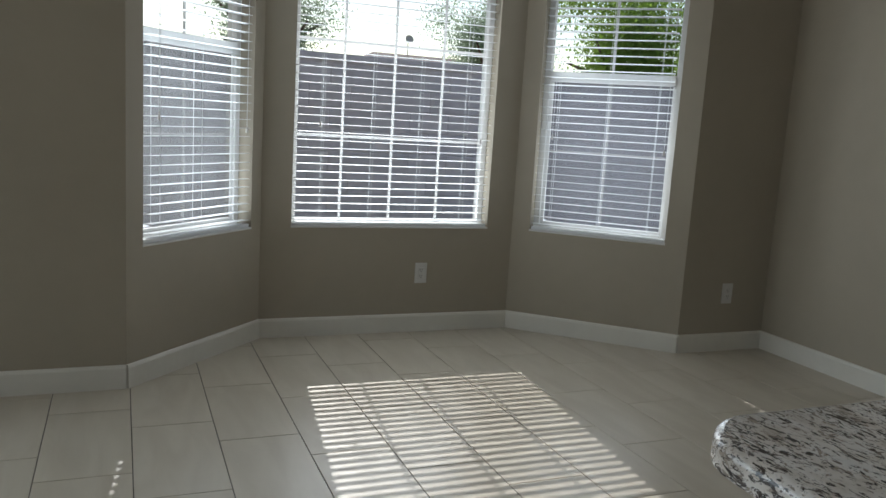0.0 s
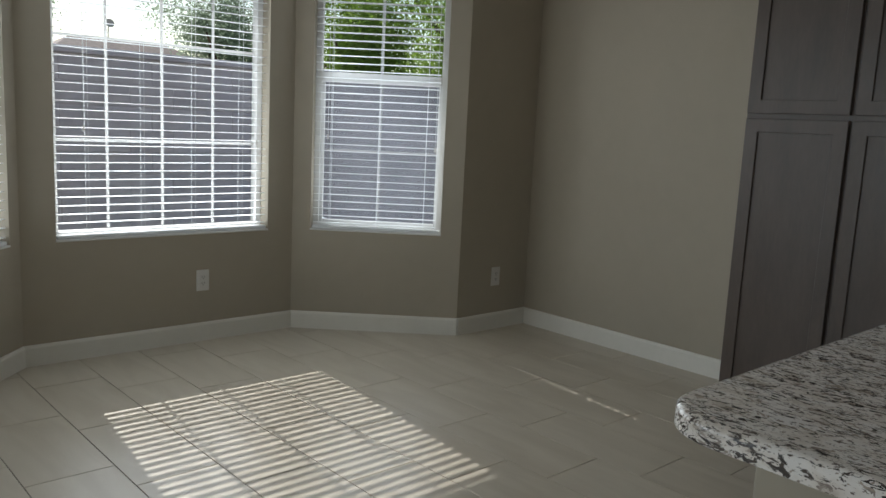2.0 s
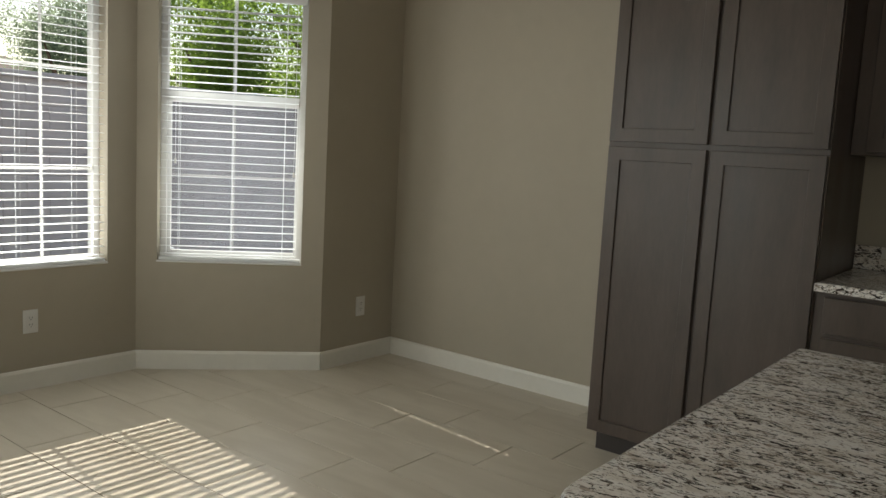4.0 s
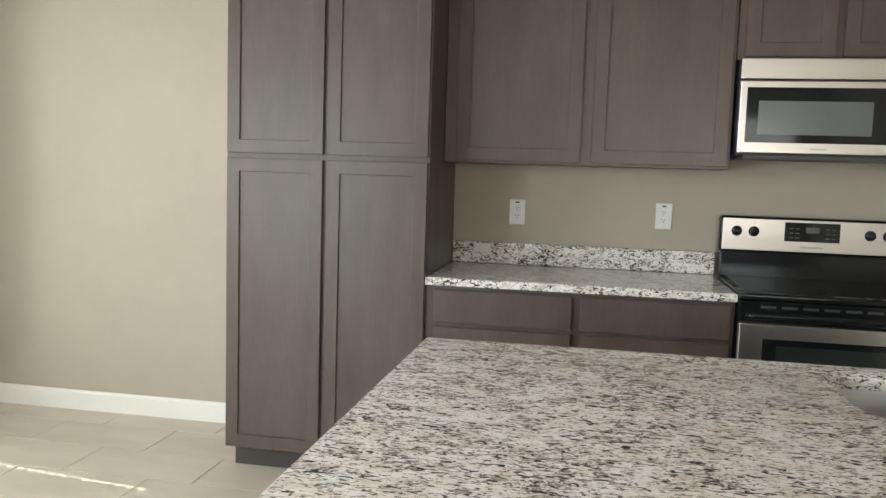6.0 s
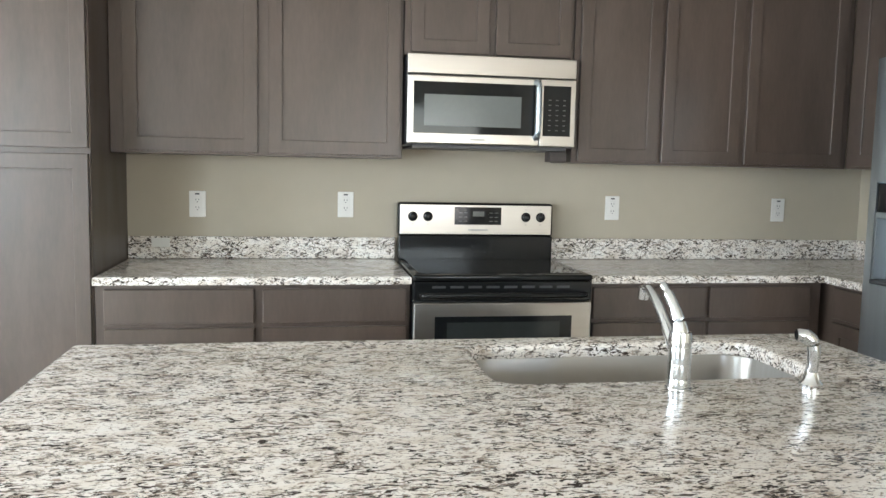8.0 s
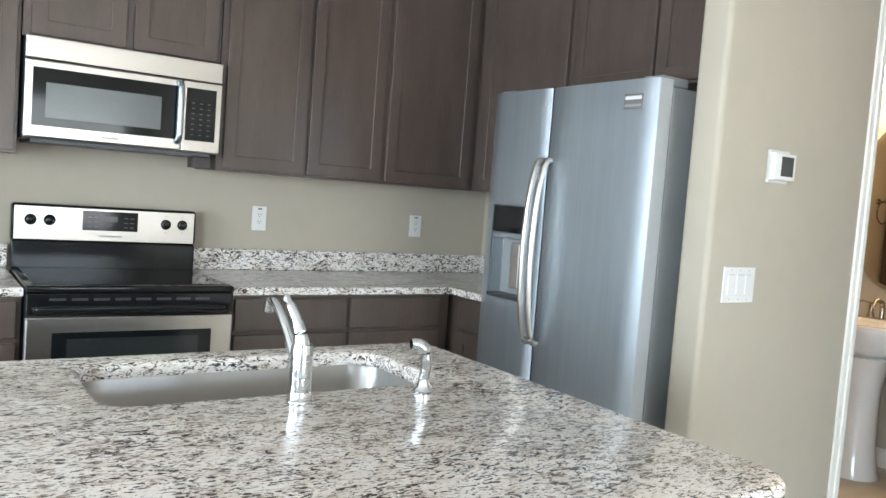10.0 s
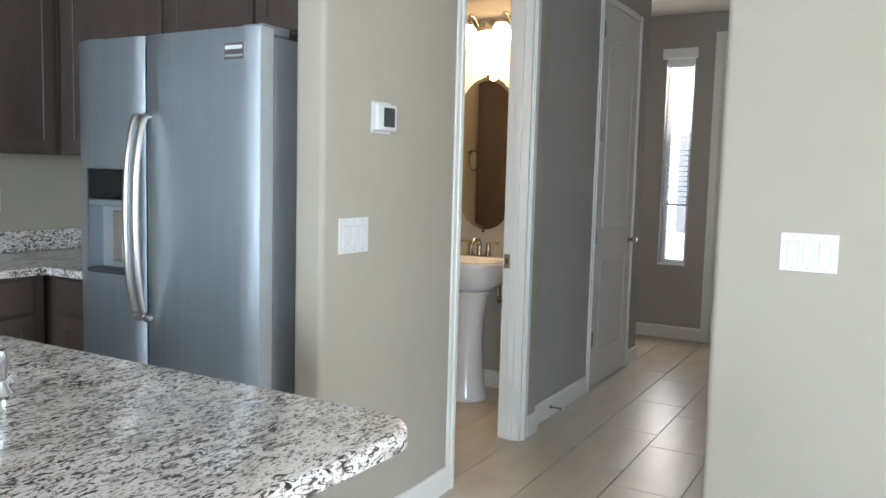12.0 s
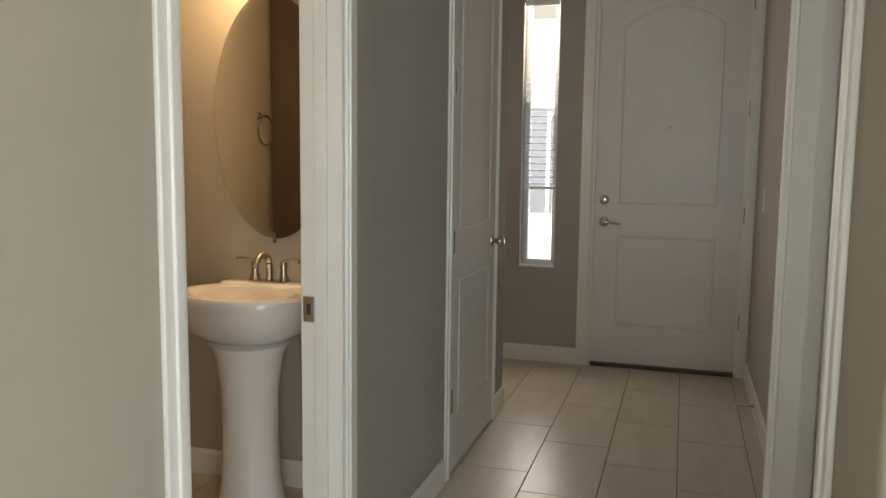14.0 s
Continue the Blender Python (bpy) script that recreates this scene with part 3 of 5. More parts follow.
for n, (a, b, s, w, cols, rows, hung) in enumerate([(BAY[0], BAY[1], 0.10, len_l - 0.185, 2, (1.10,), True), (BAY[1], BAY[2], 0.165, 1.18, 4, (1.12, 1.64), False), (BAY[2], BAY[3], 0.11, len_r - 0.235, 2, (1.10,), True)]):
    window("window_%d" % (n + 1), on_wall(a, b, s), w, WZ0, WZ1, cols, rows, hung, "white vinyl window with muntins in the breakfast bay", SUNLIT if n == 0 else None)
    blind(on_wall(a, b, s), w, WZ0 + 0.006, WZ1, "white two-inch slat blind, lowered and open, in the bay", 1.0 if cols == 4 else -3.0, cords=4 if cols == 4 else 3, ga=0.058 if n == 0 else 0.008, gb=0.037 if n == 2 else 0.008, half=0.0188 if cols == 4 else 0.0245)
# unseen window, added to hold the north fill lamp
window("window_5", on_wall((-4.5, NY), BAY[0], 0.9), 2.7, 0.12, 2.3, 2, (), False, "unseen wide white vinyl window added for fill light in the great room")
window("window_6", on_wall((-4.5, SY), (-4.5, NY), 0.39), 2.8, 0.05, 2.3, 2, (), False, "wide white vinyl glass door of the great room")
m = on_wall((2.55, FY), (RX, FY), 2.55 - 2.015)
window("window_4", m, 0.23, 0.635, 2.385, 1, (), False, "narrow sidelight window beside the front door")
side_blind = blind(m, 0.23, 1.14, 2.385, "narrow white slat blind, partly raised, in the sidelight", cords=2, wand=False)
part("outer_valance", box(-0.03, 0.26, -0.045, -0.002, 2.372, 2.455, 0.004), BLIND, side_blind, local=True)

# ---- doors ----


def arch_loop(w, h, rise, n=14):
    pts = [(0, 0), (w, 0), (w, h - rise)]
    if rise:
        for k in range(1, n):
            u = k / n
            pts.append((w * (1 - u), h - rise + rise * math.sin(math.pi * u) ** 0.8))
    pts.append((0, h - rise))
    return pts


def inset_panel(w, h, rise, d):
    """A moulded door panel in x and z, facing -y: sunk moulding and raised field."""
    bm = bmesh.new()
    loops = []
    for ins, y in ((0, 0), (0.006, -0.004), (0.014, 0.0), (0.026, 0.006), (0.045, 0.001)):
        s = arch_loop(w - 2 * ins, h - 2 * ins, rise)
        loops.append([bm.verts.new((x + ins, y * d, z + ins)) for x, z in s])
    n = len(loops[0])
    for l0, l1 in zip(loops, loops[1:]):
        for k in range(n):
            bm.faces.new((l0[k], l0[(k + 1) % n], l1[(k + 1) % n], l1[k]))
    bm.faces.new(loops[-1])
    bmesh.ops.recalc_face_normals(bm, faces=bm.faces[:])
    return bm


def panel_door(name, m, w, h, panels, label, hinge_right, knob_z):
    """A two-panel moulded door, local x along its width, facing -y."""
    th = thing(name, None, label, "door", m=m, kind="structure")
    part("door_leaf", box(0, w, 0, 0.04, 0, h, 0.002), DOORP, th, local=True)
    for x0, z0, pw, ph, rise in panels:
        p = inset_panel(pw, ph, rise, 1.0)
        p.transform(Matrix.Translation((x0, -0.0015, z0)))
        part("door_panel", p, DOORP, th, local=True)
    hx = w + 0.004 if hinge_right else -0.004
    for z in (0.32, 0.98, 1.62, 2.25):
        if z < h - 0.1:
            hg = part("hinge", tube([(hx, -0.012, z - 0.048), (hx, -0.012, z + 0.048)], 0.0075, 8), NICKEL, th, "satin nickel hinge", local=True)
            part("hinge_leaf", box(hx - 0.014, hx + 0.014, -0.006, 0.0, z - 0.046, z + 0.046), NICKEL, hg, local=True)
    return th


def rosette(x, z, r):
    bm = lathe([(0, 0.016), (r * 0.6, 0.015), (r * 0.92, 0.010), (r, 0.002), (r, 0)], 24)
    bm.transform(Matrix.Translation((x, 0, z)) @ Matrix.Rotation(radians(90), 4, "X"))
    return bm


# closet door: faces -x
m = Matrix.Translation((HX - 0.006, CD0 - 0.004, 0.012)) @ Matrix.Rotation(radians(-90), 4, "Z")
cw = 0.788
closet = panel_door("closet_door", m, cw, 2.42, [(0.125, 0.22, cw - 0.25, 0.60, 0.0), (0.125, 1.02, cw - 0.25, 1.22, 0.10)], "closed white two-panel closet door with an arched top panel", False, 0.93)
kn = part("door_knob", lathe([(0, 0.062), (0.016, 0.061), (0.026, 0.052), (0.027, 0.040), (0.016, 0.028), (0.011, 0.012), (0.030, 0.006), (0.031, 0)], 24), NICKEL, closet, "satin nickel round knob", True, True)
kn.matrix_basis = pose(cw - 0.06, 0, 0.92, 90, 0, 0)
# front door: faces +y
m = Matrix.Translation((FD0 - 0.006, FY - 0.015, 0.028)) @ Matrix.Rotation(radians(180), 4, "Z")
fw = FD0 - FD1 - 0.012
front = panel_door("front_door", m, fw, FTOP - 0.045, [(0.155, 0.25, fw - 0.31, 0.58, 0.0), (0.155, 1.03, fw - 0.31, 1.22, 0.12)], "closed off-white two-panel front door with an arched top panel", True, 0.93)
part("deadbolt", rosette(0.07, 1.055, 0.031), NICKEL, front, "satin nickel deadbolt", True, True)
lv = part("lever_rosette", rosette(0.07, 0.915, 0.032), NICKEL, front, "satin nickel lever handle", True, True)
part("lever", tube(spline([(0.07, -0.014, 0.915), (0.07, -0.05, 0.915), (0.10, -0.055, 0.917), (0.14, -0.052, 0.909), (0.18, -0.048, 0.905)]), [0.009] * 12 + [0.008] * 7 + [0.0075] * 6, 10), NICKEL, lv, "", True, True)
part("peephole", rosette(fw / 2, 1.515, 0.009), NICKEL, front, "", True, True)
jamb("door_jamb", "y", FY - 0.14, FY + 0.002, FD0 + 0.001, FD1 - 0.001, FTOP)
solid("door_threshold", box(FD1 + 0.018, FD0 - 0.018, FY - 0.13, FY + 0.01, 0.0, 0.026, 0.004), DARKP, "dark threshold under the front door", "threshold")
jamb("door_jamb", "x", HX - 0.001, HX + 0.06, CD0, CD1, DTOP)
# washroom door, opened inwards out of sight
m = Matrix.Translation((2.62, DJ0 - 0.06, 0.012)) @ Matrix.Rotation(radians(180), 4, "Z")
panel_door("washroom_door", m, 0.58, 2.40, [(0.1, 0.22, 0.38, 0.60, 0.0), (0.1, 1.02, 0.38, 1.2, 0.08)], "open white two-panel washroom door", True, 0.93)

# ---- kitchen cabinets ----


def shaker(th, face, a0, a1, z0, z1, axis="x", name="cabinet_door", rail=0.057):
    """A shaker door lying before a face plane: one frame with eased edges, and a sunk panel. axis x: faces -x, spans y; axis y: faces +y, spans x."""
    lo, hi = min(a0, a1), max(a0, a1)
    t = 0.019

    def put(u0, u1, w0, w1, d0, d1, bevel):
        return box(face - d1, face - d0, u0, u1, w0, w1, bevel) if axis == "x" else box(u0, u1, face + d0, face + d1, w0, w1, bevel)

    bm = bmesh.new()
    rings = []
    for dep, ease in ((0.001, 0.0), (t - 0.0018, 0.0), (t, 0.0018)):
        for ins in (ease, rail - ease):
            corners = ((lo + ins, z0 + ins), (hi - ins, z0 + ins), (hi - ins, z1 - ins), (lo + ins, z1 - ins))
            rings.append([bm.verts.new((face - dep, u, w) if axis == "x" else (u, face + dep, w)) for u, w in corners])
    order = (0, 2, 4, 5, 3, 1, 0)
    for p, q in zip(order, order[1:]):
        for k in range(4):
            bm.faces.new((rings[p][k], rings[p][(k + 1) % 4], rings[q][(k + 1) % 4], rings[q][k]))
    bmesh.ops.recalc_face_normals(bm, faces=bm.faces[:])
    d = part(name, bm, CAB, th)
    part("door_panel", put(lo + rail - 0.004, hi - rail + 0.004, z0 + rail - 0.004, z1 - rail + 0.004, 0.002, 0.0105, 0.0), CAB, d)
    return d


def drawer(th, face, a0, a1, z0, z1):
    lo, hi = min(a0, a1), max(a0, a1)
    return part("drawer_front", box(face - 0.019, face - 0.001, lo, hi, z0, z1, 0.003), CAB, th)


CT = 0.914           # counter top
LF, UF = E0 - 0.61, E0 - 0.31   # carcass faces of lower and upper cabinets
UB, UT = 1.39, 2.46  # upper cabinets

pantry = thing("pantry_cabinet", (3.7, 1.385, 0), "tall dark grey-brown stained wood pantry cabinet with four shaker doors", "cabinet")
part("body", box(LF, E0 - 0.002, 0.925, 1.815, 0.108, UT, 0.002), CAB, pantry)
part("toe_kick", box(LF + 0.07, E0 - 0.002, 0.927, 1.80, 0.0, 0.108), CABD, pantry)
for a, b in ((1.808, 1.380), (1.362, 0.932)):
    shaker(pantry, LF, a, b, 0.112, 1.378)
    shaker(pantry, LF, a, b, 1.400, UT - 0.02)


def lower(a, b, label, cells):
    th = thing("base_cabinet", ((LF + E0) / 2, (a + b) / 2, 0), label, "cabinet", "base cabinets under the counter")
    part("body", box(LF, E0 - 0.002, a, b, 0.105, CT - 0.032, 0.002), CAB, th)
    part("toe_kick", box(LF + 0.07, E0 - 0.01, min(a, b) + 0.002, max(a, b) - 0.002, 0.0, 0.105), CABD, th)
    for c, d in cells:
        drawer(th, LF, c, d, 0.727, 0.862)
        shaker(th, LF, c, d, 0.118, 0.708)
    return th


def upper(a, b, label, cells, z0=UB):
    th = thing("upper_cabinet", ((UF + E0) / 2, (a + b) / 2, z0), label, "cabinet", "upper cabinets on the wall")
    part("body", box(UF, E0 - 0.002, a, b, z0, UT, 0.002), CAB, th)
    for c, d in cells:
        shaker(th, UF, c, d, z0 + 0.012, UT - 0.02)
    return th


lower(0.923, -0.297, "dark stained base cabinet with two drawers beside the range", [(0.888, 0.326), (0.292, -0.28)])
lower(-1.064, -2.16, "dark stained base cabinet with two drawers beside the range", [(-1.082, -1.597), (-1.617, -2.10)])
upper(0.923, -0.290, "dark stained wall cabinet with two shaker doors", [(0.868, 0.328), (0.282, -0.277)])
upper(-0.294, -1.062, "short dark stained wall cabinet above the microwave", [(-0.322, -0.668), (-0.698, -1.045)], 1.842)
upper(-1.066, -2.46, "dark stained wall cabinet with three shaker doors", [(-1.092, -1.478), (-1.497, -1.885), (-1.915, -2.42)])

# south run: corner base, wall cabinets over the refrigerator
SF, SUF = SY + 0.61, SY + 0.33
th = thing("base_cabinet", (3.4, (SY + SF) / 2, 0), "dark stained corner base cabinet next to the refrigerator", "cabinet", "base cabinets under the counter")
part("body", box(2.97, E0 - 0.002, SY + 0.002, SF - 0.02, 0.105, CT - 0.032, 0.002), CAB, th)
part("toe_kick", box(2.972, E0 - 0.01, SY + 0.01, SF - 0.09, 0.0, 0.105), CABD, th)
bm = box(3.0, 3.33, SF - 0.019, SF - 0.001, 0.727, 0.862, 0.003)
part("drawer_front", bm, CAB, th)
shaker(th, SF - 0.02, 3.0, 3.33, 0.118, 0.708, "y")
for x0, x1, z0, lab in ((E0 - 0.312, 2.97, UB, "dark stained corner wall cabinet"), (2.968, 2.002, 1.86, "dark stained wall cabinet above the refrigerator")):
    th = thing("upper_cabinet", ((x0 + x1) / 2, SY + 0.16, z0), lab, "cabinet", "upper cabinets on the wall")
    part("body", box(x1, x0, SY + 0.002, SUF, z0, UT, 0.002), CAB, th)
    if z0 == UB:
        shaker(th, SUF, 3.62, 2.99, z0 + 0.012, UT - 0.02, "y")
    else:
        shaker(th, SUF, 2.945, 2.475, z0 + 0.012, UT - 0.02, "y")
        shaker(th, SUF, 2.46, 2.01, z0 + 0.012, UT - 0.02, "y")


# ---- counters ----
def slab(loop, z0, z1, holes=(), r=0.010):
    """A stone slab from an outline in x and y, with holes and an eased top and bottom edge."""
    bm = bmesh.new()
    edges = []
    for pts in (loop, *holes):
        vs = [bm.verts.new((x, y, z1)) for x, y in pts]
        edges += [bm.edges.new((a, b)) for a, b in zip(vs, vs[1:] + vs[:1])]
    bmesh.ops.triangle_fill(bm, use_beauty=True, edges=edges)
    bmesh.ops.dissolve_limit(bm, angle_limit=0.01, verts=[], edges=[e for e in bm.edges if len(e.link_faces) == 2])
    ext = bmesh.ops.extrude_face_region(bm, geom=bm.faces[:])
    bmesh.ops.translate(bm, verts=[g for g in ext["geom"] if isinstance(g, bmesh.types.BMVert)], vec=(0, 0, z0 - z1))
    bmesh.ops.recalc_face_normals(bm, faces=bm.faces[:])
    rim = [e for e in bm.edges if len(e.link_faces) == 2 and abs(e.verts[0].co.z - e.verts[1].co.z) < 1e-6 and abs(e.link_faces[0].normal.z - e.link_faces[1].normal.z) > 0.5 and e.verts[0].co.z > z1 - 1e-4]
    bmesh.ops.bevel(bm, geom=rim, offset=r, segments=3, profile=0.5, affect="EDGES")
    return bm


def rounded(x0, x1, y0, y1, radii, n=8):
    """Outline of a rectangle; radii at (x0,y0), (x1,y0), (x1,y1), (x0,y1)."""
    out = []
    for (cx, cy, sx, sy, a0), r in zip(((x0, y0, 1, 1, 180), (x1, y0, -1, 1, 270), (x1, y1, -1, -1, 0), (x0, y1, 1, -1, 90)), radii):
        for k in range(n + 1):
            a = radians(a0 + 90 * k / n)
            out.append((cx + sx * r + r * math.cos(a), cy + sy * r + r * math.sin(a)))
    return out


CF = E0 - 0.648
solid("countertop", slab([(CF, -0.298), (E0 - 0.002, -0.298), (E0 - 0.002, 0.923), (CF, 0.923)], CT - 0.032, CT, r=0.008), GRAN, "polished speckled granite countertop between pantry and range", "countertop", "thing")
solid("countertop", slab([(CF, -1.064), (CF, SY + 0.648), (2.966, SY + 0.648), (2.966, SY + 0.002), (E0 - 0.002, SY + 0.002), (E0 - 0.002, -1.064)], CT - 0.032, CT, r=0.008), GRAN, "polished speckled granite countertop around the corner", "countertop", "thing")
for n, (a, b) in enumerate(((-0.298, 0.922), (SY + 0.004, -1.064))):
    solid("backsplash", box(E0 - 0.021, E0 - 0.001, a, b, CT + 0.001, CT + 0.103, 0.003), GRAN, "low granite backsplash against the wall", "backsplash", "thing")
solid("backsplash", box(2.966, E0 - 0.023, SY + 0.001, SY + 0.021, CT + 0.001, CT + 0.103, 0.003), GRAN, "low granite backsplash against the wall", "backsplash", "thing")

# island
IX0, IX1, IY0, IY1 = 0.935, 2.178, -1.245, 0.675
SX0, SX1, SY0, SY1 = 1.735, 2.085, -1.01, -0.262
island = thing("kitchen_island", (1.7, -0.3, 0), "kitchen island with a taupe drywall back and dark cabinets", "kitchen island")
part("drywall_back", box(1.25, 1.37, IY0 + 0.05, IY1 - 0.05, 0, CT - 0.033, 0.004), PAINT, island)
part("body", box(1.371, 2.12, IY0 + 0.05, IY1 - 0.05, 0.105, CT - 0.033 - 0.2, 0.002), CAB, island)
part("side_panel", box(1.371, 2.12, IY0 + 0.05, IY0 + 0.07, CT - 0.233, CT - 0.033), CAB, island)
part("side_panel", box(1.371, 2.12, IY1 - 0.07, IY1 - 0.05, CT - 0.233, CT - 0.033), CAB, island)
part("front_rail", box(2.102, 2.12, IY0 + 0.07, IY1 - 0.07, CT - 0.233, CT - 0.033), CAB, island)
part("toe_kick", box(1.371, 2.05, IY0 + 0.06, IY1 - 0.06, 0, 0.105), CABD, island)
part("baseboard", box(1.236, 1.25, IY0 + 0.05, IY1 - 0.05, 0, 0.108, 0.003), TRIM, island)
SLANT = 0.075       # the seating edge runs a little askew
top_loop = [(x + SLANT * (y - IY0) / (IY1 - IY0) * (IX1 - x) / (IX1 - IX0), y) for x, y in rounded(IX0, IX1, IY0, IY1, (0.10, 0.02, 0.02, 0.10))]
solid("island_countertop", slab(top_loop, CT - 0.034, CT, [rounded(SX0, SX1, SY0, SY1, (0.06, 0.07, 0.07, 0.06))], 0.012), GRAN, "polished speckled granite island top with rounded corners", "countertop", "thing", smooth=True)

sink = thing("kitchen_sink", ((SX0 + SX1) / 2, (SY0 + SY1) / 2, CT - 0.25), "undermounted stainless steel sink in the island", "sink")
bm = bmesh.new()
rings = []
for ins, z, rr in ((-0.02, CT - 0.036, 0.075), (-0.006, CT - 0.036, 0.07), (-0.004, CT - 0.042, 0.07), (0.004, CT - 0.20, 0.065), (0.02, CT - 0.225, 0.06), (0.12, CT - 0.232, 0.03)):
    rings.append([bm.verts.new((x, y, z)) for x, y in rounded(SX0 + ins, SX1 - ins, SY0 + ins, SY1 - ins, (rr,) * 4)])
for r0, r1 in zip(rings, rings[1:]):
    for k in range(len(r0)):
        bm.faces.new((r0[k], r1[k], r1[(k + 1) % len(r0)], r0[(k + 1) % len(r0)]))
bm.faces.new(rings[-1])
bmesh.ops.recalc_face_normals(bm, faces=bm.faces[:])
bmesh.ops.solidify(bm, geom=bm.faces[:], thickness=-0.0015)
part("basin", bm, SINKS, sink, smooth=True)
part("drain", lathe([(0, 0.001), (0.02, 0.001), (0.035, 0.004), (0.045, 0.004), (0.048, 0)], 24, ((SX0 + SX1) / 2, (SY0 + SY1) / 2, CT - 0.231)), CHROME, sink, "chrome drain", True)

fx, fy = 1.663, -0.620
faucet = thing("kitchen_faucet", (fx, fy, CT), "polished chrome single-lever kitchen faucet on the island", "faucet")
part("base", lathe([(0.0275, 0.0), (0.0275, 0.003), (0.0268, 0.0045), (0.0255, 0.005), (0.0248, 0.0055), (0.0245, 0.020), (0.024, 0.022), (0, 0.022)], 28, (fx, fy, CT + 0.0005)), CHROME, faucet, "", True)
part("body", lathe([(0.0235, 0.022), (0.0235, 0.024), (0.0235, 0.0505), (0.0234, 0.0525), (0.0229, 0.053), (0.0229, 0.054), (0.0234, 0.0545), (0.0235, 0.0565), (0.0235, 0.0865), (0.0234, 0.088), (0.0229, 0.0885), (0.0229, 0.0895), (0.0234, 0.090), (0.0235, 0.092), (0.0235, 0.104), (0.021, 0.118), (0, 0.122)], 28, (fx, fy, CT)), CHROME, faucet, "", True)
part("spout", tube(spline([(fx + 0.012, fy, CT + 0.060), (fx + 0.05, fy + 0.001, CT + 0.105), (fx + 0.10, fy + 0.004, CT + 0.155), (fx + 0.145, fy + 0.006, CT + 0.182), (fx + 0.170, fy + 0.007, CT + 0.178)]), [0.0125] * 8 + [0.0105] * 8 + [0.010] * 9, 16), CHROME, faucet, "", True)
part("spout_tip", tube([(fx + 0.166, fy + 0.007, CT + 0.184), (fx + 0.172, fy + 0.007, CT + 0.158)], [0.012, 0.012], 16), CHROME, faucet, "", True)
part("lever", tube(spline([(fx, fy, CT + 0.10), (fx + 0.003, fy + 0.003, CT + 0.130), (fx + 0.016, fy + 0.009, CT + 0.165), (fx + 0.035, fy + 0.016, CT + 0.192), (fx + 0.052, fy + 0.020, CT + 0.208)]), [0.021, 0.0205, 0.0195, 0.0185, 0.0175, 0.0165, 0.0155, 0.0145, 0.0138, 0.013, 0.0125, 0.012] + [0.0105] * 7 + [0.008, 0.008, 0.008, 0.009, 0.009, 0.007], 16), CHROME, faucet, "", True)

px, py = 1.661, -0.916
spray = thing("side_sprayer", (px, py, CT), "chrome side sprayer standing in the granite", "sprayer")
part("base", lathe([(0.024, 0), (0.024, 0.004), (0.017, 0.012), (0.012, 0.03), (0, 0.03)], 24, (px, py, CT + 0.0005)), CHROME, spray, "", True)
part("wand", tube(spline([(px, py, CT + 0.028), (px - 0.002, py - 0.002, CT + 0.06), (px - 0.001, py + 0.002, CT + 0.09), (px + 0.004, py + 0.018, CT + 0.105), (px + 0.008, py + 0.034, CT + 0.106)]), [0.0125] * 6 + [0.0135] * 7 + [0.0155] * 6 + [0.014, 0.014, 0.014, 0.014, 0.013, 0.012], 16), CHROME, spray, "", True)

# ---- range ----
R0, R1 = -0.302, -1.060
rng_ = thing("range_oven", (3.66, (R0 + R1) / 2, 0), "freestanding stainless electric range with black glass cooktop", "range")
RF = E0 - 0.655
part("body", box(RF + 0.02, E0 - 0.03, R1 + 0.002, R0 - 0.002, 0.06, 0.895, 0.003), BLACKP, rng_)
part("cooktop", box(RF - 0.012, E0 - 0.10, R1, R0, 0.896, 0.922, 0.008, 3), BLACKP, rng_, "black enamel cooktop frame", True)
part("glass_top", box(RF + 0.03, E0 - 0.115, R1 + 0.03, R0 - 0.03, 0.9215, 0.9245, 0.001), BLACKG, rng_, "black glass cooktop")
part("backguard", box(E0 - 0.105, E0 - 0.022, R1 + 0.004, R0 - 0.004, 0.918, 1.035, 0.006), BLACKP, rng_, "black enamel backguard")
cp = part("control_panel", box(E0 - 0.098, E0 - 0.024, R1, R0, 1.032, 1.192, 0.014, 4), BLACKP, rng_, "stainless control panel with black rim", True)
part("control_face", box(E0 - 0.1015, E0 - 0.097, R1 + 0.010, R0 - 0.010, 1.042, 1.182, 0.0015), STEELH, cp, "brushed stainless control face")
part("display_panel", box(E0 - 0.1045, E0 - 0.1005, -0.800, -0.572, 1.088, 1.172, 0.0012), BLACKG, cp, "black display panel")
part("display", box(E0 - 0.106, E0 - 0.1043, -0.715, -0.660, 1.128, 1.152), LCD, cp)
for y in (-0.60, -0.625, -0.75, -0.775):
    for z in (1.105, 1.125, 1.145):
        part("key_print", box(E0 - 0.1056, E0 - 0.1043, y - 0.008, y + 0.008, z - 0.0015, z + 0.0015), KEYP, cp)
part("badge_print", box(E0 - 0.1025, E0 - 0.1013, -0.735, -0.640, 1.060, 1.067), PRINT, cp)
for y in (-0.372, -0.444, -0.922, -0.995):
    k = lathe([(0, 0.026), (0.012, 0.026), (0.0175, 0.022), (0.019, 0.004), (0.023, 0.002), (0.023, 0)], 24)
    k.transform(Matrix.Translation((E0 - 0.1015, y, 1.126)) @ Matrix.Rotation(radians(-90), 4, "Y"))
    part("knob", k, BLACKP, cp, "black control knob", True)
    for dz, dy in ((0.036, 0), (-0.036, 0)):
        part("dial_print", box(E0 - 0.1025, E0 - 0.1013, y - 0.004, y + 0.004, 1.126 + dz - 0.002, 1.126 + dz + 0.002), PRINT, cp)
